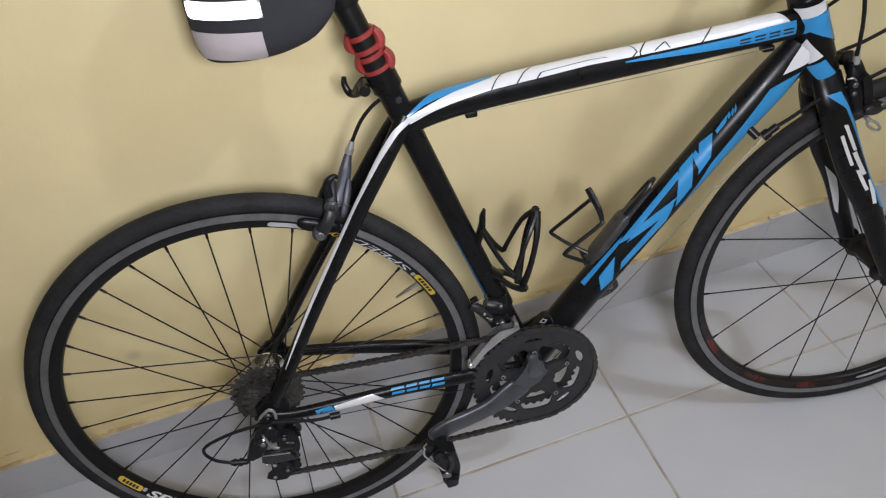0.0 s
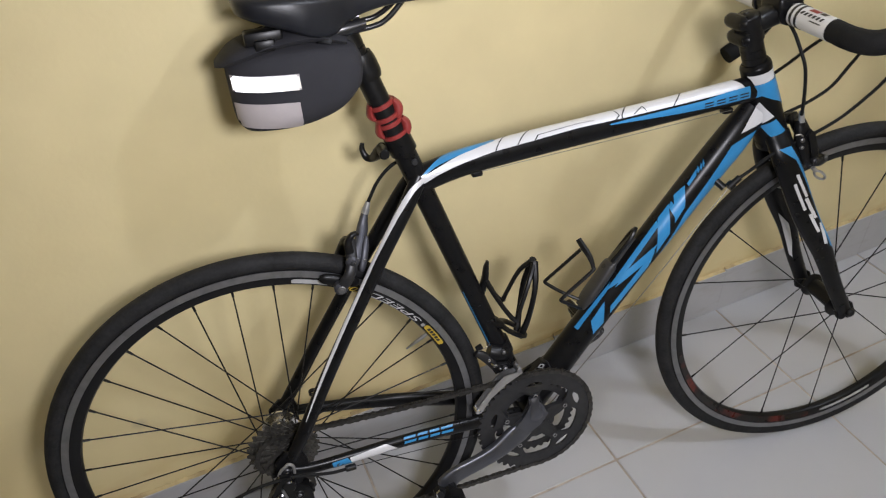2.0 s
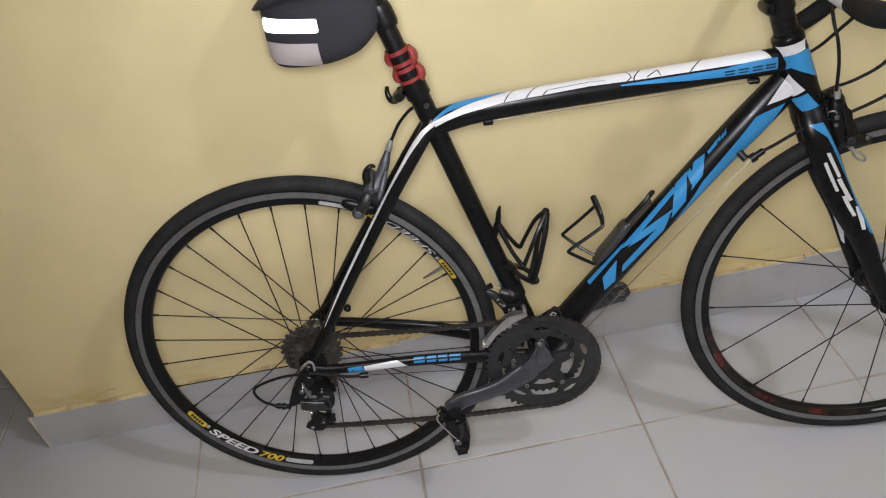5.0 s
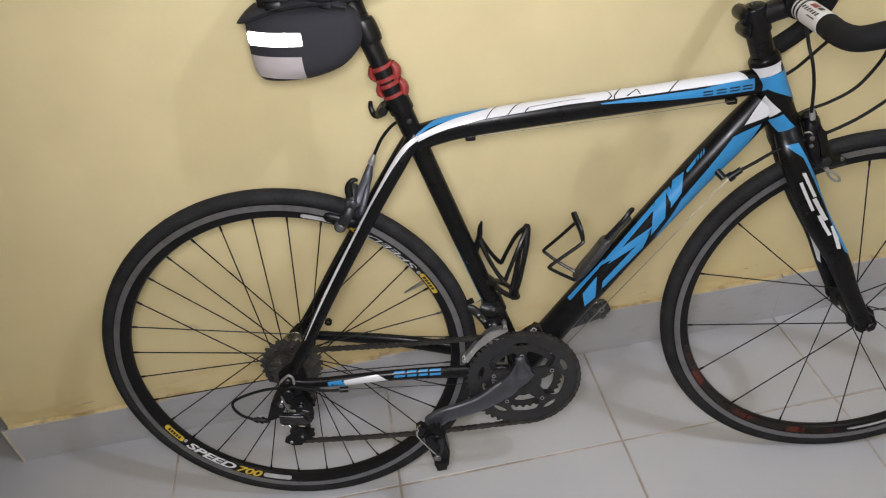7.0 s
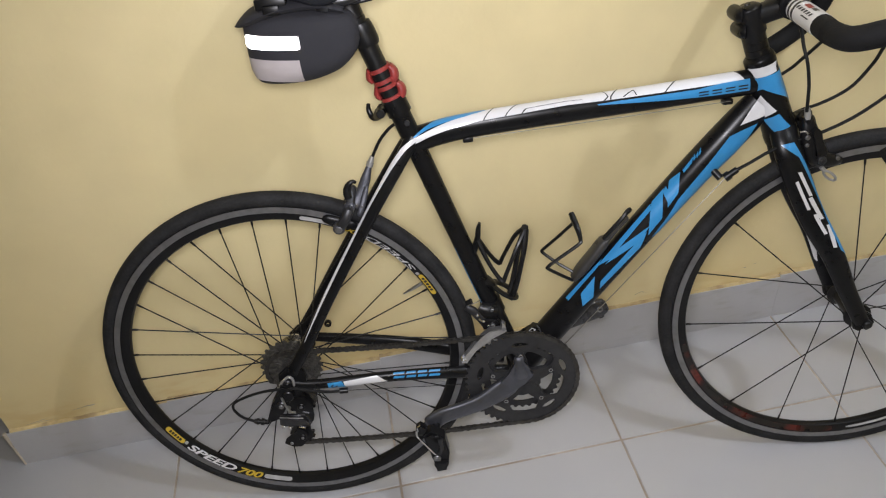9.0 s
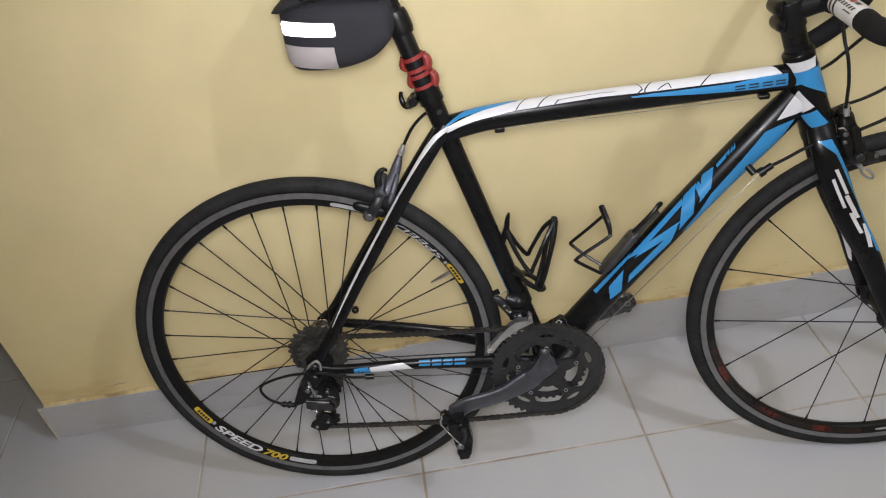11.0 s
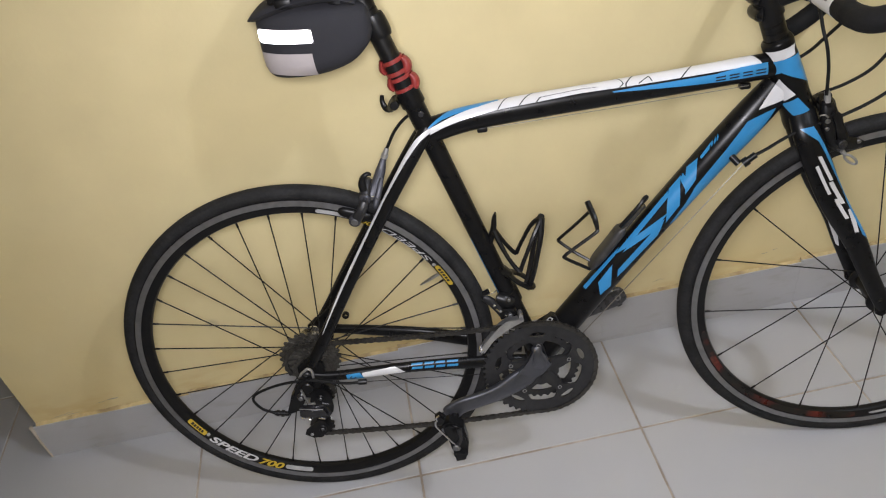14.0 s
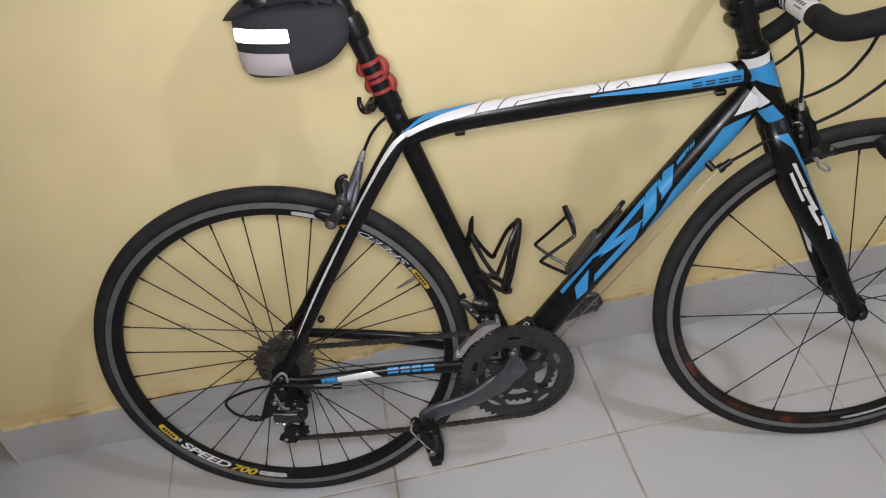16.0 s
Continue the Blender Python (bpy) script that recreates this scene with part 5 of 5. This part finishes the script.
handlebar = part("handlebar", rod([bar_at(0.828, -0.12, 0.8785), bar_at(0.828, 0, 0.8785), bar_at(0.828, 0.12, 0.8785)], 0.0135, 6, 20), PLASTIC, bike, "drop handlebar, white at the clamp and taped black")
for s in (1, -1):
    r = [0.0155, 0.0158, 0.016, 0.0165, 0.0165, 0.0165, 0.016, 0.016, 0.016, 0.016, 0.016, 0.0155]
    inner, outer = (0.030, 0.104) if s > 0 else (0.045, 0.112)
    bar = [(0.828, outer, 0.8785), (0.828, 0.140, 0.8785), (0.836, 0.170, 0.882), (0.862, 0.188, 0.892), (0.900, 0.192, 0.899), (0.942, 0.194, 0.895), (0.975, 0.195, 0.870), (0.985, 0.196, 0.835), (0.975, 0.198, 0.802), (0.948, 0.200, 0.768), (0.915, 0.202, 0.744), (0.890, 0.203, 0.731)]
    part("bar_tape", rod([bar_at(u, s * w, v) for u, w, v in bar], r, 6, 16), TAPE, handlebar, "black wrapped bar tape")
    sleeve = Tube([(*bar_at(0.828, s * inner, 0.8785), 0.0158, 0.0158), (*bar_at(0.828, s * outer, 0.8785), 0.0158, 0.0158)], 4, side=(1, 0, 0))
    part("bar_sleeve", sleeve.mesh(20), WHITE, handlebar, "white tape sleeve with small red and dark marks")
    for f in ((0.008, 0.018) if s > 0 else (0.0,)):
        part("band", Tube([(*bar_at(0.828, s * (inner - 0.003 + f), 0.8785), 0.0164, 0.0164), (*bar_at(0.828, s * (inner + 0.001 + f), 0.8785), 0.0164, 0.0164)], 2, side=(1, 0, 0)).mesh(20), LINE, handlebar)
    mid = 135 if s > 0 else 225          # the flank of the sleeve that faces up and back
    def mark(name, material, s0, s1, a0, a1, skew=0.04):
        part(name, sleeve.patch([[(s0, mid - a0 * s), (s1, mid - a0 * s), (s1 + skew, mid - a1 * s), (s0 + skew, mid - a1 * s)]], 0.0005), material, handlebar)
    mark("red_mark", RED, 0.40, 0.62, 22, 46)
    mark("dark_mark", LINE, 0.66, 0.80, 26, 46)
    for k in range(6):
        mark("lettering_bar", LINE, 0.28 + 0.10 * k, 0.34 + 0.10 * k, -8, 10)
    mark("lettering_bar", LINE, 0.56, 0.84, -26, -20)
    hood = part("brake_hood", Tube([(*bar_at(u, s * w, v), a, b) for u, w, v, a, b in ((0.926, 0.194, 0.882, 0.016, 0.015), (0.952, 0.193, 0.879, 0.027, 0.017), (0.985, 0.192, 0.881, 0.030, 0.017), (1.012, 0.191, 0.893, 0.026, 0.016), (1.030, 0.190, 0.912, 0.018, 0.013))], 6).mesh(18), TAPE, handlebar, "black rubber brake hood")
    part("brake_lever", Tube([(*bar_at(u, s * w, v), a, b) for u, w, v, a, b in ((1.018, 0.190, 0.905, 0.010, 0.009), (1.036, 0.190, 0.893, 0.007, 0.008), (1.036, 0.191, 0.868, 0.006, 0.008), (1.030, 0.193, 0.842, 0.005, 0.007))], 6).mesh(14), ALLOY, hood)

# cables
for row in ([(0.834, -0.004, 0.868), (0.845, 0.010, 0.846), (0.8435, 0.034, 0.820), (0.849, 0.040, 0.798), (0.8567, 0.037, 0.767), (0.8592, 0.036, 0.7415), (0.8610, 0.034, 0.722)],
            [(0.795, -0.030, 0.735), (0.828, -0.044, 0.745), (0.8625, -0.040, 0.7664), (0.8693, -0.016, 0.7894), (0.8783, 0.012, 0.8185), (0.876, 0.050, 0.845), (0.862, 0.095, 0.862), (0.850, 0.140, 0.868)],
            [(0.835, -0.020, 0.676), (0.8737, -0.024, 0.6999), (0.915, -0.021, 0.714), (0.9472, -0.010, 0.738), (0.9680, 0.002, 0.776), (0.962, 0.040, 0.818), (0.955, 0.110, 0.850), (0.955, 0.170, 0.872)],
            [(0.864, 0.030, 0.6775), (0.8886, 0.033, 0.6855), (0.9303, 0.041, 0.7085), (0.9740, 0.047, 0.7425), (0.9984, 0.066, 0.7844), (1.02, 0.115, 0.83), (1.03, 0.180, 0.88)],
            [(0.868, 0.031, 0.6785), (0.842, 0.032, 0.674), (0.812, 0.032, 0.662), (0.783, 0.032, 0.646), (0.760, 0.032, 0.635)],
            [(0.262, -0.018, 0.758), (0.238, -0.022, 0.750), (0.215, -0.026, 0.728), (0.1975, -0.027, 0.6995)]):
    part("cable_housing", rod(row, 0.0026, 8, 8), CABLE, bike)
part("barrel_adjuster", join(rod([(0.766, 0.032, 0.638), (0.750, 0.032, 0.627)], 0.0052, 2, 12), rod([(0.755, 0.032, 0.6305), (0.747, 0.032, 0.625)], 0.0072, 2, 12), Tube([(0.728, 0.012, 0.640, 0.006, 0.006), (0.742, 0.029, 0.624, 0.0055, 0.0045)], 3).mesh(12)), PLASTIC, bike)
part("bare_cable", rod([(0.748, 0.032, 0.625), (0.605, 0.029, 0.459), (0.45, 0.012, 0.268)], 0.0008, 4, 6), WIRE, bike)
part("bare_cable", rod([(0.356, 0.003, 0.7240), (0.56, 0.006, 0.7325), (0.755, 0.010, 0.7425)], 0.0005, 4, 6), WIRE, bike)
for u, v in ((0.352, 0.7235), (0.752, 0.7405)):
    part("cable_stop", box(u - 0.008, u + 0.008, -0.008, 0.006, v - 0.005, v + 0.004, 0.0025, 2), PLASTIC, bike)

# ---- bottle cages ----
cage = part("bottle_cage", join(Tube([(0.350, 0, 0.472, 0.006, 0.012), (0.362, 0, 0.462, 0.008, 0.014), (0.374, 0, 0.452, 0.006, 0.012)], 5).mesh(14), Tube([(0.392 + 0.0185 * math.cos(q), 0.017 * math.sin(q), 0.439 - 0.0135 * math.cos(q), 0.0075, 0.0036) for q in np.linspace(0.2, 2 * math.pi + 0.2, 13)], 4, side=(0.59, 0, 0.81)).mesh(10)), PLASTIC, bike, "black plastic bottle cage on the seat tube")
part("cage_arm", Tube([(0.341, 0, 0.508, 0.005, 0.008), (0.347, 0, 0.526, 0.0055, 0.009), (0.3535, 0, 0.546, 0.0050, 0.0085), (0.3560, 0, 0.563, 0.0042, 0.007), (0.3592, 0, 0.574, 0.002, 0.004)], 4).mesh(12), PLASTIC, cage)
for s in (1, -1):
    part("cage_arm", rod([(0.353, s * 0.006, 0.544), (0.3605, s * 0.014, 0.525), (0.373, s * 0.024, 0.498), (0.388, s * 0.030, 0.4755), (0.3955, s * 0.029, 0.488), (0.4165, s * 0.020, 0.531), (0.433, s * 0.004, 0.554)], [0.0042, 0.0040, 0.0036, 0.0042, 0.0036, 0.0038, 0.0048], 3, 8), PLASTIC, cage)
    part("cage_arm", rod([(0.434, s * 0.003, 0.556), (0.4295, s * 0.016, 0.530), (0.4225, s * 0.022, 0.502), (0.4135, s * 0.018, 0.462), (0.403, s * 0.008, 0.425)], [0.0060, 0.0050, 0.0044, 0.0048, 0.0060], 4, 8), PLASTIC, cage)
for v in (0.470, 0.535):
    part("bolt", rod([(0.3475 - 0.32 * (v - 0.47), 0, v), (0.356 - 0.32 * (v - 0.47), 0, v + 0.002)], 0.0045, 2, 10), STEEL, cage)
cage = part("bottle_cage", Tube([(0.5120, 0, 0.4480, 0.0040, 0.012), (0.5250, 0, 0.4640, 0.0078, 0.015), (0.5450, 0, 0.4890, 0.0082, 0.015), (0.5635, 0, 0.5135, 0.0085, 0.014), (0.5695, 0, 0.5200, 0.0045, 0.012), (0.5850, 0, 0.5370, 0.0030, 0.010), (0.6040, 0, 0.5570, 0.0025, 0.008)], 6, square=3).mesh(18), CAGEGREY, bike, "black wire bottle cage on the down tube")
part("bolt", rod([(0.5560, 0.0, 0.5120), (0.5530, 0.0, 0.5150)], 0.0045, 2, 10), RING, cage)
part("cage_wire", rod([(0.5115, -0.004, 0.5725), (0.5145, 0.006, 0.564), (0.5185, 0.021, 0.5525), (0.5205, 0.029, 0.538), (0.5165, 0.032, 0.532), (0.4770, 0.034, 0.5060), (0.4655, 0.034, 0.4970), (0.4680, 0.031, 0.4890), (0.5100, 0.008, 0.4490)], [0.0048, 0.0052, 0.0046, 0.0034, 0.0031, 0.0030, 0.0030, 0.0030, 0.0030], 4, 8), PLASTIC, cage)
part("cage_wire", rod([(0.5135, -0.002, 0.5540), (0.4894, -0.018, 0.5215), (0.4670, -0.029, 0.4955), (0.4640, -0.030, 0.4905), (0.4680, -0.029, 0.4855), (0.4880, -0.020, 0.4705), (0.5140, -0.006, 0.4565)], 0.0029, 4, 8), PLASTIC, cage)
part("cage_wire", rod([(0.562, 0.010, 0.526), (0.5775, 0.012, 0.5445), (0.5930, 0.012, 0.5625), (0.6025, 0.008, 0.5730), (0.6080, -0.002, 0.5685), (0.6030, -0.010, 0.5560), (0.5730, -0.010, 0.5220)], 0.0036, 6, 8), PLASTIC, cage)
part("junction_web", plate([(0.395, 0.316), (0.398, 0.3300), (0.4200, 0.3400), (0.4400, 0.3590), (0.4490, 0.3550), (0.4540, 0.335), (0.43, 0.312)], -0.0105, 0.0105, 0.0030), PLASTIC, bike)
lozenge = [(0.4297, 0.3535), (0.4355, 0.3600), (0.4425, 0.3555), (0.4385, 0.3488)]
part("badge", ring_plate(lozenge, [(0.4363 + 0.6 * (u - 0.4363), 0.3545 + 0.6 * (v - 0.3545)) for u, v in lozenge], 0.0107, 0.0114), PALE, bike, "small pale lozenge badge")
part("tube_edge", rod([(0.4450, 0.0090, 0.3630), (0.4490, 0.0130, 0.3560), (0.4510, 0.0170, 0.3480)], 0.0013, 4, 6), RING, bike)


# ---- rim stickers ----
def rim_band(a0, a1, r0, r1, material, name, parent, label="", off=0.0005):
    """A strip on the sloping flank of the rim, drive side."""
    r0, r1 = r0 - 0.0013, r1 - 0.0013
    def y(r):
        return -(0.0066 + (r - 0.2880) / 0.0125 * 0.0046) - off
    bm = bmesh.new()
    rows = []
    half, mid, n = (r1 - r0) / 2, (r0 + r1) / 2, max(16, int(abs(a1 - a0) / 1.5))
    for i in range(n + 1):
        a = a0 + (a1 - a0) * i / n
        edge = min(a - a0, a1 - a) * math.pi / 180 * mid          # distance from the nearer end
        h = half * (0.55 + 0.45 * math.sqrt(max(0.0, 1 - (1 - min(1.0, edge / (0.8 * half))) ** 2)))
        rows.append([bm.verts.new((r * math.cos(radians(a)), y(r), r * math.sin(radians(a)))) for r in (mid - h, mid, mid + h)])
    for p, q in zip(rows, rows[1:]):
        for j in (0, 1):
            bm.faces.new((p[j], q[j], q[j + 1], p[j + 1]))
    return part(name, bm, material, parent, label)


def rim_text(text, a0, r_top, height, span, material, parent, bold):
    """Letters bent round the rim, heads towards the hub."""
    cu = bpy.data.curves.new("lettering", "FONT")
    cu.body, cu.size, cu.shear, cu.offset = text, height * 1.4, 0.3, bold
    tmp = new("lettering", cu)
    me = bpy.data.meshes.new_from_object(tmp.evaluated_get(bpy.context.evaluated_depsgraph_get()))
    bpy.data.objects.remove(tmp)
    wide = max(v.co.x for v in me.vertices)
    for v in me.vertices:
        r = r_top + (height - v.co.y)
        a = radians(a0 + span * v.co.x / wide)
        v.co = (r * math.cos(a), -(0.0066 + (r - 0.2880) / 0.0125 * 0.0046) - 0.0009, r * math.sin(a))
    me.materials.append(material)
    ob = new("lettering", me)
    ob.parent = parent
    return ob


for base, bold, tall in ((-155.0, 0.0005, 0.0116), (23.0, 0.0, 0.0092)):
    rim_band(base, base + 9.0, 0.2912, 0.3004, YELLOW, "sticker", rear_wheel, "small yellow sticker")
    for k in range(5):
        rim_band(base + 1.6 + 1.25 * k, base + 2.55 + 1.25 * k, 0.2930, 0.2986, LINE, "lettering_bar", rear_wheel, off=0.0008)
    rim_band(base + 9.2, base + 10.4, 0.2910, 0.2975, PALE, "sticker", rear_wheel)
    rim_text("SPEED", base + 11.0, 0.2884, tall, 20.8, WHITE, rear_wheel, bold)
    rim_text("700", base + 32.0, 0.2884, tall, 10.2 if bold else 7.0, YELLOW, rear_wheel, bold)
    rim_band(base + 42.8, base + 53.5, 0.2915, 0.2998, PALE, "sticker", rear_wheel, "worn white rim sticker")
rim_band(-168, -87, 0.2900, 0.3005, FLAME, "sticker", front_wheel, "black rim sticker with a dark red flame pattern")
# a glint on the rim flank, put into the colour as a pale strip
rim_band(-82, -60, 0.2945, 0.2985, PALE, "sticker", front_wheel, "pale strip painted as a glint along the rim")
part("valve", Tube([(0.2865, 0, 0, 0.003, 0.003), (0.268, 0, 0, 0.003, 0.003), (0.256, 0, 0, 0.0022, 0.0022), (0.246, 0, 0, 0.0014, 0.0014)], 4).mesh(10), STEEL, rear_wheel, "dull metal tyre valve").matrix_basis = Matrix.Rotation(radians(-28), 4, "Y")

# ---- things on the bicycle ----
def bag_mesh(rows, segs=32, arc=None, grow=0.0):
    """A soft bag lofted from tail to front; a row is (u, half width, bottom, top)."""
    K = catmull(rows, 5)
    bm = bmesh.new()
    rings = []
    for u, hw, z0, z1 in K:
        mid, half = (z0 + z1) / 2, (z1 - z0) / 2
        ring = []
        for k in range(segs):
            a = 2 * math.pi * k / segs
            c, s = math.cos(a), math.sin(a)
            ring.append(bm.verts.new(B(u, math.copysign(abs(c) ** 0.55, c) * (hw + grow), mid + math.copysign(abs(s) ** 0.6, s) * (half + grow))))
        rings.append(ring)
    for a, b in zip(rings, rings[1:]):
        for k in range(segs):
            bm.faces.new((a[k], a[(k + 1) % segs], b[(k + 1) % segs], b[k]))
    bm.faces.new(rings[0])
    bm.faces.new(rings[-1])
    return bm


BAG = [(0.0490, 0.014, 0.872, 0.932), (0.052, 0.026, 0.858, 0.940), (0.063, 0.038, 0.8480, 0.946), (0.087, 0.0485, 0.8450, 0.950), (0.120, 0.052, 0.8450, 0.950), (0.150, 0.050, 0.8490, 0.948), (0.180, 0.045, 0.8590, 0.944), (0.203, 0.037, 0.8790, 0.936), (0.211, 0.024, 0.896, 0.922)]


def bag_skin(u0, u1, z0, z1, off, n=14, rise=0.0, low=0.0):
    """A strip sewn on the drive-side flank of the bag."""
    K = np.array(catmull(BAG, 8))
    bm = bmesh.new()
    g = []
    for i in range(n + 1):
        u = u0 + (u1 - u0) * i / n
        hw, b, t = (np.interp(u, K[:, 0], K[:, k]) for k in (1, 2, 3))
        row = []
        for j in range(5):
            z = z0 + (z1 - z0) * j / 4 + (1 - i / n) * (rise * j / 4 + low * (1 - j / 4))
            s = min(0.999, abs((z - (b + t) / 2) / ((t - b) / 2)))
            c = (1 - s ** (2 / 0.6)) ** 0.5
            row.append(bm.verts.new(B(u, c ** 0.55 * hw + off, z)))
        g.append(row)
    for i in range(n):
        for j in range(4):
            bm.faces.new((g[i][j], g[i + 1][j], g[i + 1][j + 1], g[i][j + 1]))
    return bm


def prism_strip(u0, u1, z0, z1, off, cols=30, rows=9):
    """Reflective tape: small flat prisms in rows, all tipped up and ahead alike."""
    K = np.array(catmull(BAG, 8))
    bm = bmesh.new()
    du, dz = (u1 - u0) / cols, (z1 - z0) / rows
    for i in range(cols):
        for j in range(rows):
            if (i in (0, cols - 1)) and (j in (0, rows - 1)):
                continue
            u, z = u0 + du * (i + 0.5), z0 + dz * (j + 0.5) + 0.006 * (1 - (i + 0.5) / cols)
            hw, b, t = (np.interp(u, K[:, 0], K[:, k]) for k in (1, 2, 3))
            s = min(0.999, abs((z - (b + t) / 2) / ((t - b) / 2)))
            w = ((1 - s ** (2 / 0.6)) ** 0.5) ** 0.55 * hw + off
            bm.faces.new([bm.verts.new(B(u + a * du / 2, w - 0.242 * a * du / 2 - 0.213 * c * dz / 2, z + c * dz / 2)) for a, c in ((-1, -1), (1, -1), (1, 1), (-1, 1))])
    return bm


bag = thing("saddle_bag", "charcoal fabric saddle bag with reflective strip under the saddle", "bag", BIKE)
part("body", bag_mesh(BAG), FABRIC, bag)
part("flap", Tube([(0.039, 0, 0.9315, 0.0012, 0.020), (0.048, 0, 0.9345, 0.006, 0.032), (0.070, 0, 0.9430, 0.011, 0.0470), (0.115, 0, 0.9525, 0.011, 0.0510), (0.16, 0, 0.952, 0.010, 0.0470), (0.195, 0, 0.940, 0.007, 0.036)], 6).mesh(18), FABRIC, bag)
part("reflective_strip", bag_skin(0.0530, 0.1315, 0.898, 0.917, 0.0010, 24, 0.006, 0.006), GREYFAB, bag, "silver reflective strip")
part("prism_tape", prism_strip(0.0542, 0.1310, 0.8985, 0.9165, 0.0024), STRIP, bag, "glaring silver prism tape", smooth=False)
part("grey_panel", bag_skin(0.0515, 0.1265, 0.8485, 0.884, 0.0014, 28, 0.006, 0.010), GREYFAB, bag, "pale grey fabric panel")
part("mounting_clip", join(box(0.078, 0.122, -0.046, -0.020, 0.953, 0.969, 0.003, 2), box(0.088, 0.112, -0.050, -0.030, 0.946, 0.960, 0.003, 2)), PLASTIC, bag, "black plastic clip under the saddle")
part("post_strap", Tube([(0.2210, 0, 0.882, 0.0160, 0.0155), (0.2190, 0, 0.8895, 0.0178, 0.0165), (0.2135, 0, 0.9065, 0.0178, 0.0165), (0.2110, 0, 0.9145, 0.0160, 0.0155)], 4).mesh(22), PLASTIC, bag, "black hook-and-loop strap round the seatpost")
part("strap", Tube([(0.168, 0.044, 0.944, 0.0014, 0.008), (0.172, 0.035, 0.960, 0.0014, 0.008), (0.174, 0.024, 0.970, 0.0014, 0.008)], 4, side=(1, 0, 0)).mesh(8), PLASTIC, bag)

# two red silicone lights strapped round the post
def post_light(v):
    u = 0.256 - 0.3185 * (v - 0.765)
    ob = thing("rear_light", "small red silicone light strapped round the seatpost", "bike light", BIKE, group="red lights on the seatpost")
    t = np.array((-0.303, 0.953))
    def band(dv, r):
        return Tube([(u - 0.303 * (dv - 0.003), 0, v + 0.953 * (dv - 0.003), r, r), (u - 0.303 * (dv + 0.003), 0, v + 0.953 * (dv + 0.003), r, r)], 2).mesh(24)
    part("strap", band(0.009, 0.0175), RED, ob)
    part("strap", band(-0.009, 0.0175), RED, ob)
    part("housing", Tube([(u + 0.013, 0.000, v - 0.013, 0.004, 0.010), (u + 0.0175, 0.0, v - 0.007, 0.007, 0.012), (u + 0.0185, 0.0, v + 0.003, 0.007, 0.012), (u + 0.013, 0.0, v + 0.013, 0.004, 0.010)], 6).mesh(16), RED, ob)
    part("buckle", Tube([(u - 0.014, 0.002, v - 0.010, 0.003, 0.009), (u - 0.0185, 0.002, v - 0.003, 0.005, 0.010), (u - 0.018, 0.002, v + 0.010, 0.003, 0.009)], 5).mesh(14), RED, ob)


post_light(0.838)
post_light(0.812)

# a black lamp on a bracket before the stem
light = thing("front_light", "black handlebar light with a clear lens on the stem", "bike light", BIKE)
part("body", Tube([(0.812, 0.0, 0.896, 0.008, 0.014), (0.830, 0.0, 0.8985, 0.0130, 0.0180), (0.862, 0.0, 0.8990, 0.0120, 0.0170), (0.892, 0.0, 0.8975, 0.0110, 0.0155)], 6, square=3).mesh(20), PLASTIC, light)
part("lens", Tube([(0.892, 0.0, 0.8975, 0.0098, 0.0140), (0.899, 0.0, 0.8970, 0.0090, 0.0132)], 2, square=3).mesh(18), LENS, light, "clear lens")
part("button", box(0.850, 0.864, -0.005, 0.005, 0.9075, 0.9125, 0.0015, 2), GREYFAB, light)
part("bracket", box(0.806, 0.848, -0.023, 0.023, 0.876, 0.900, 0.007, 3), PLASTIC, light)
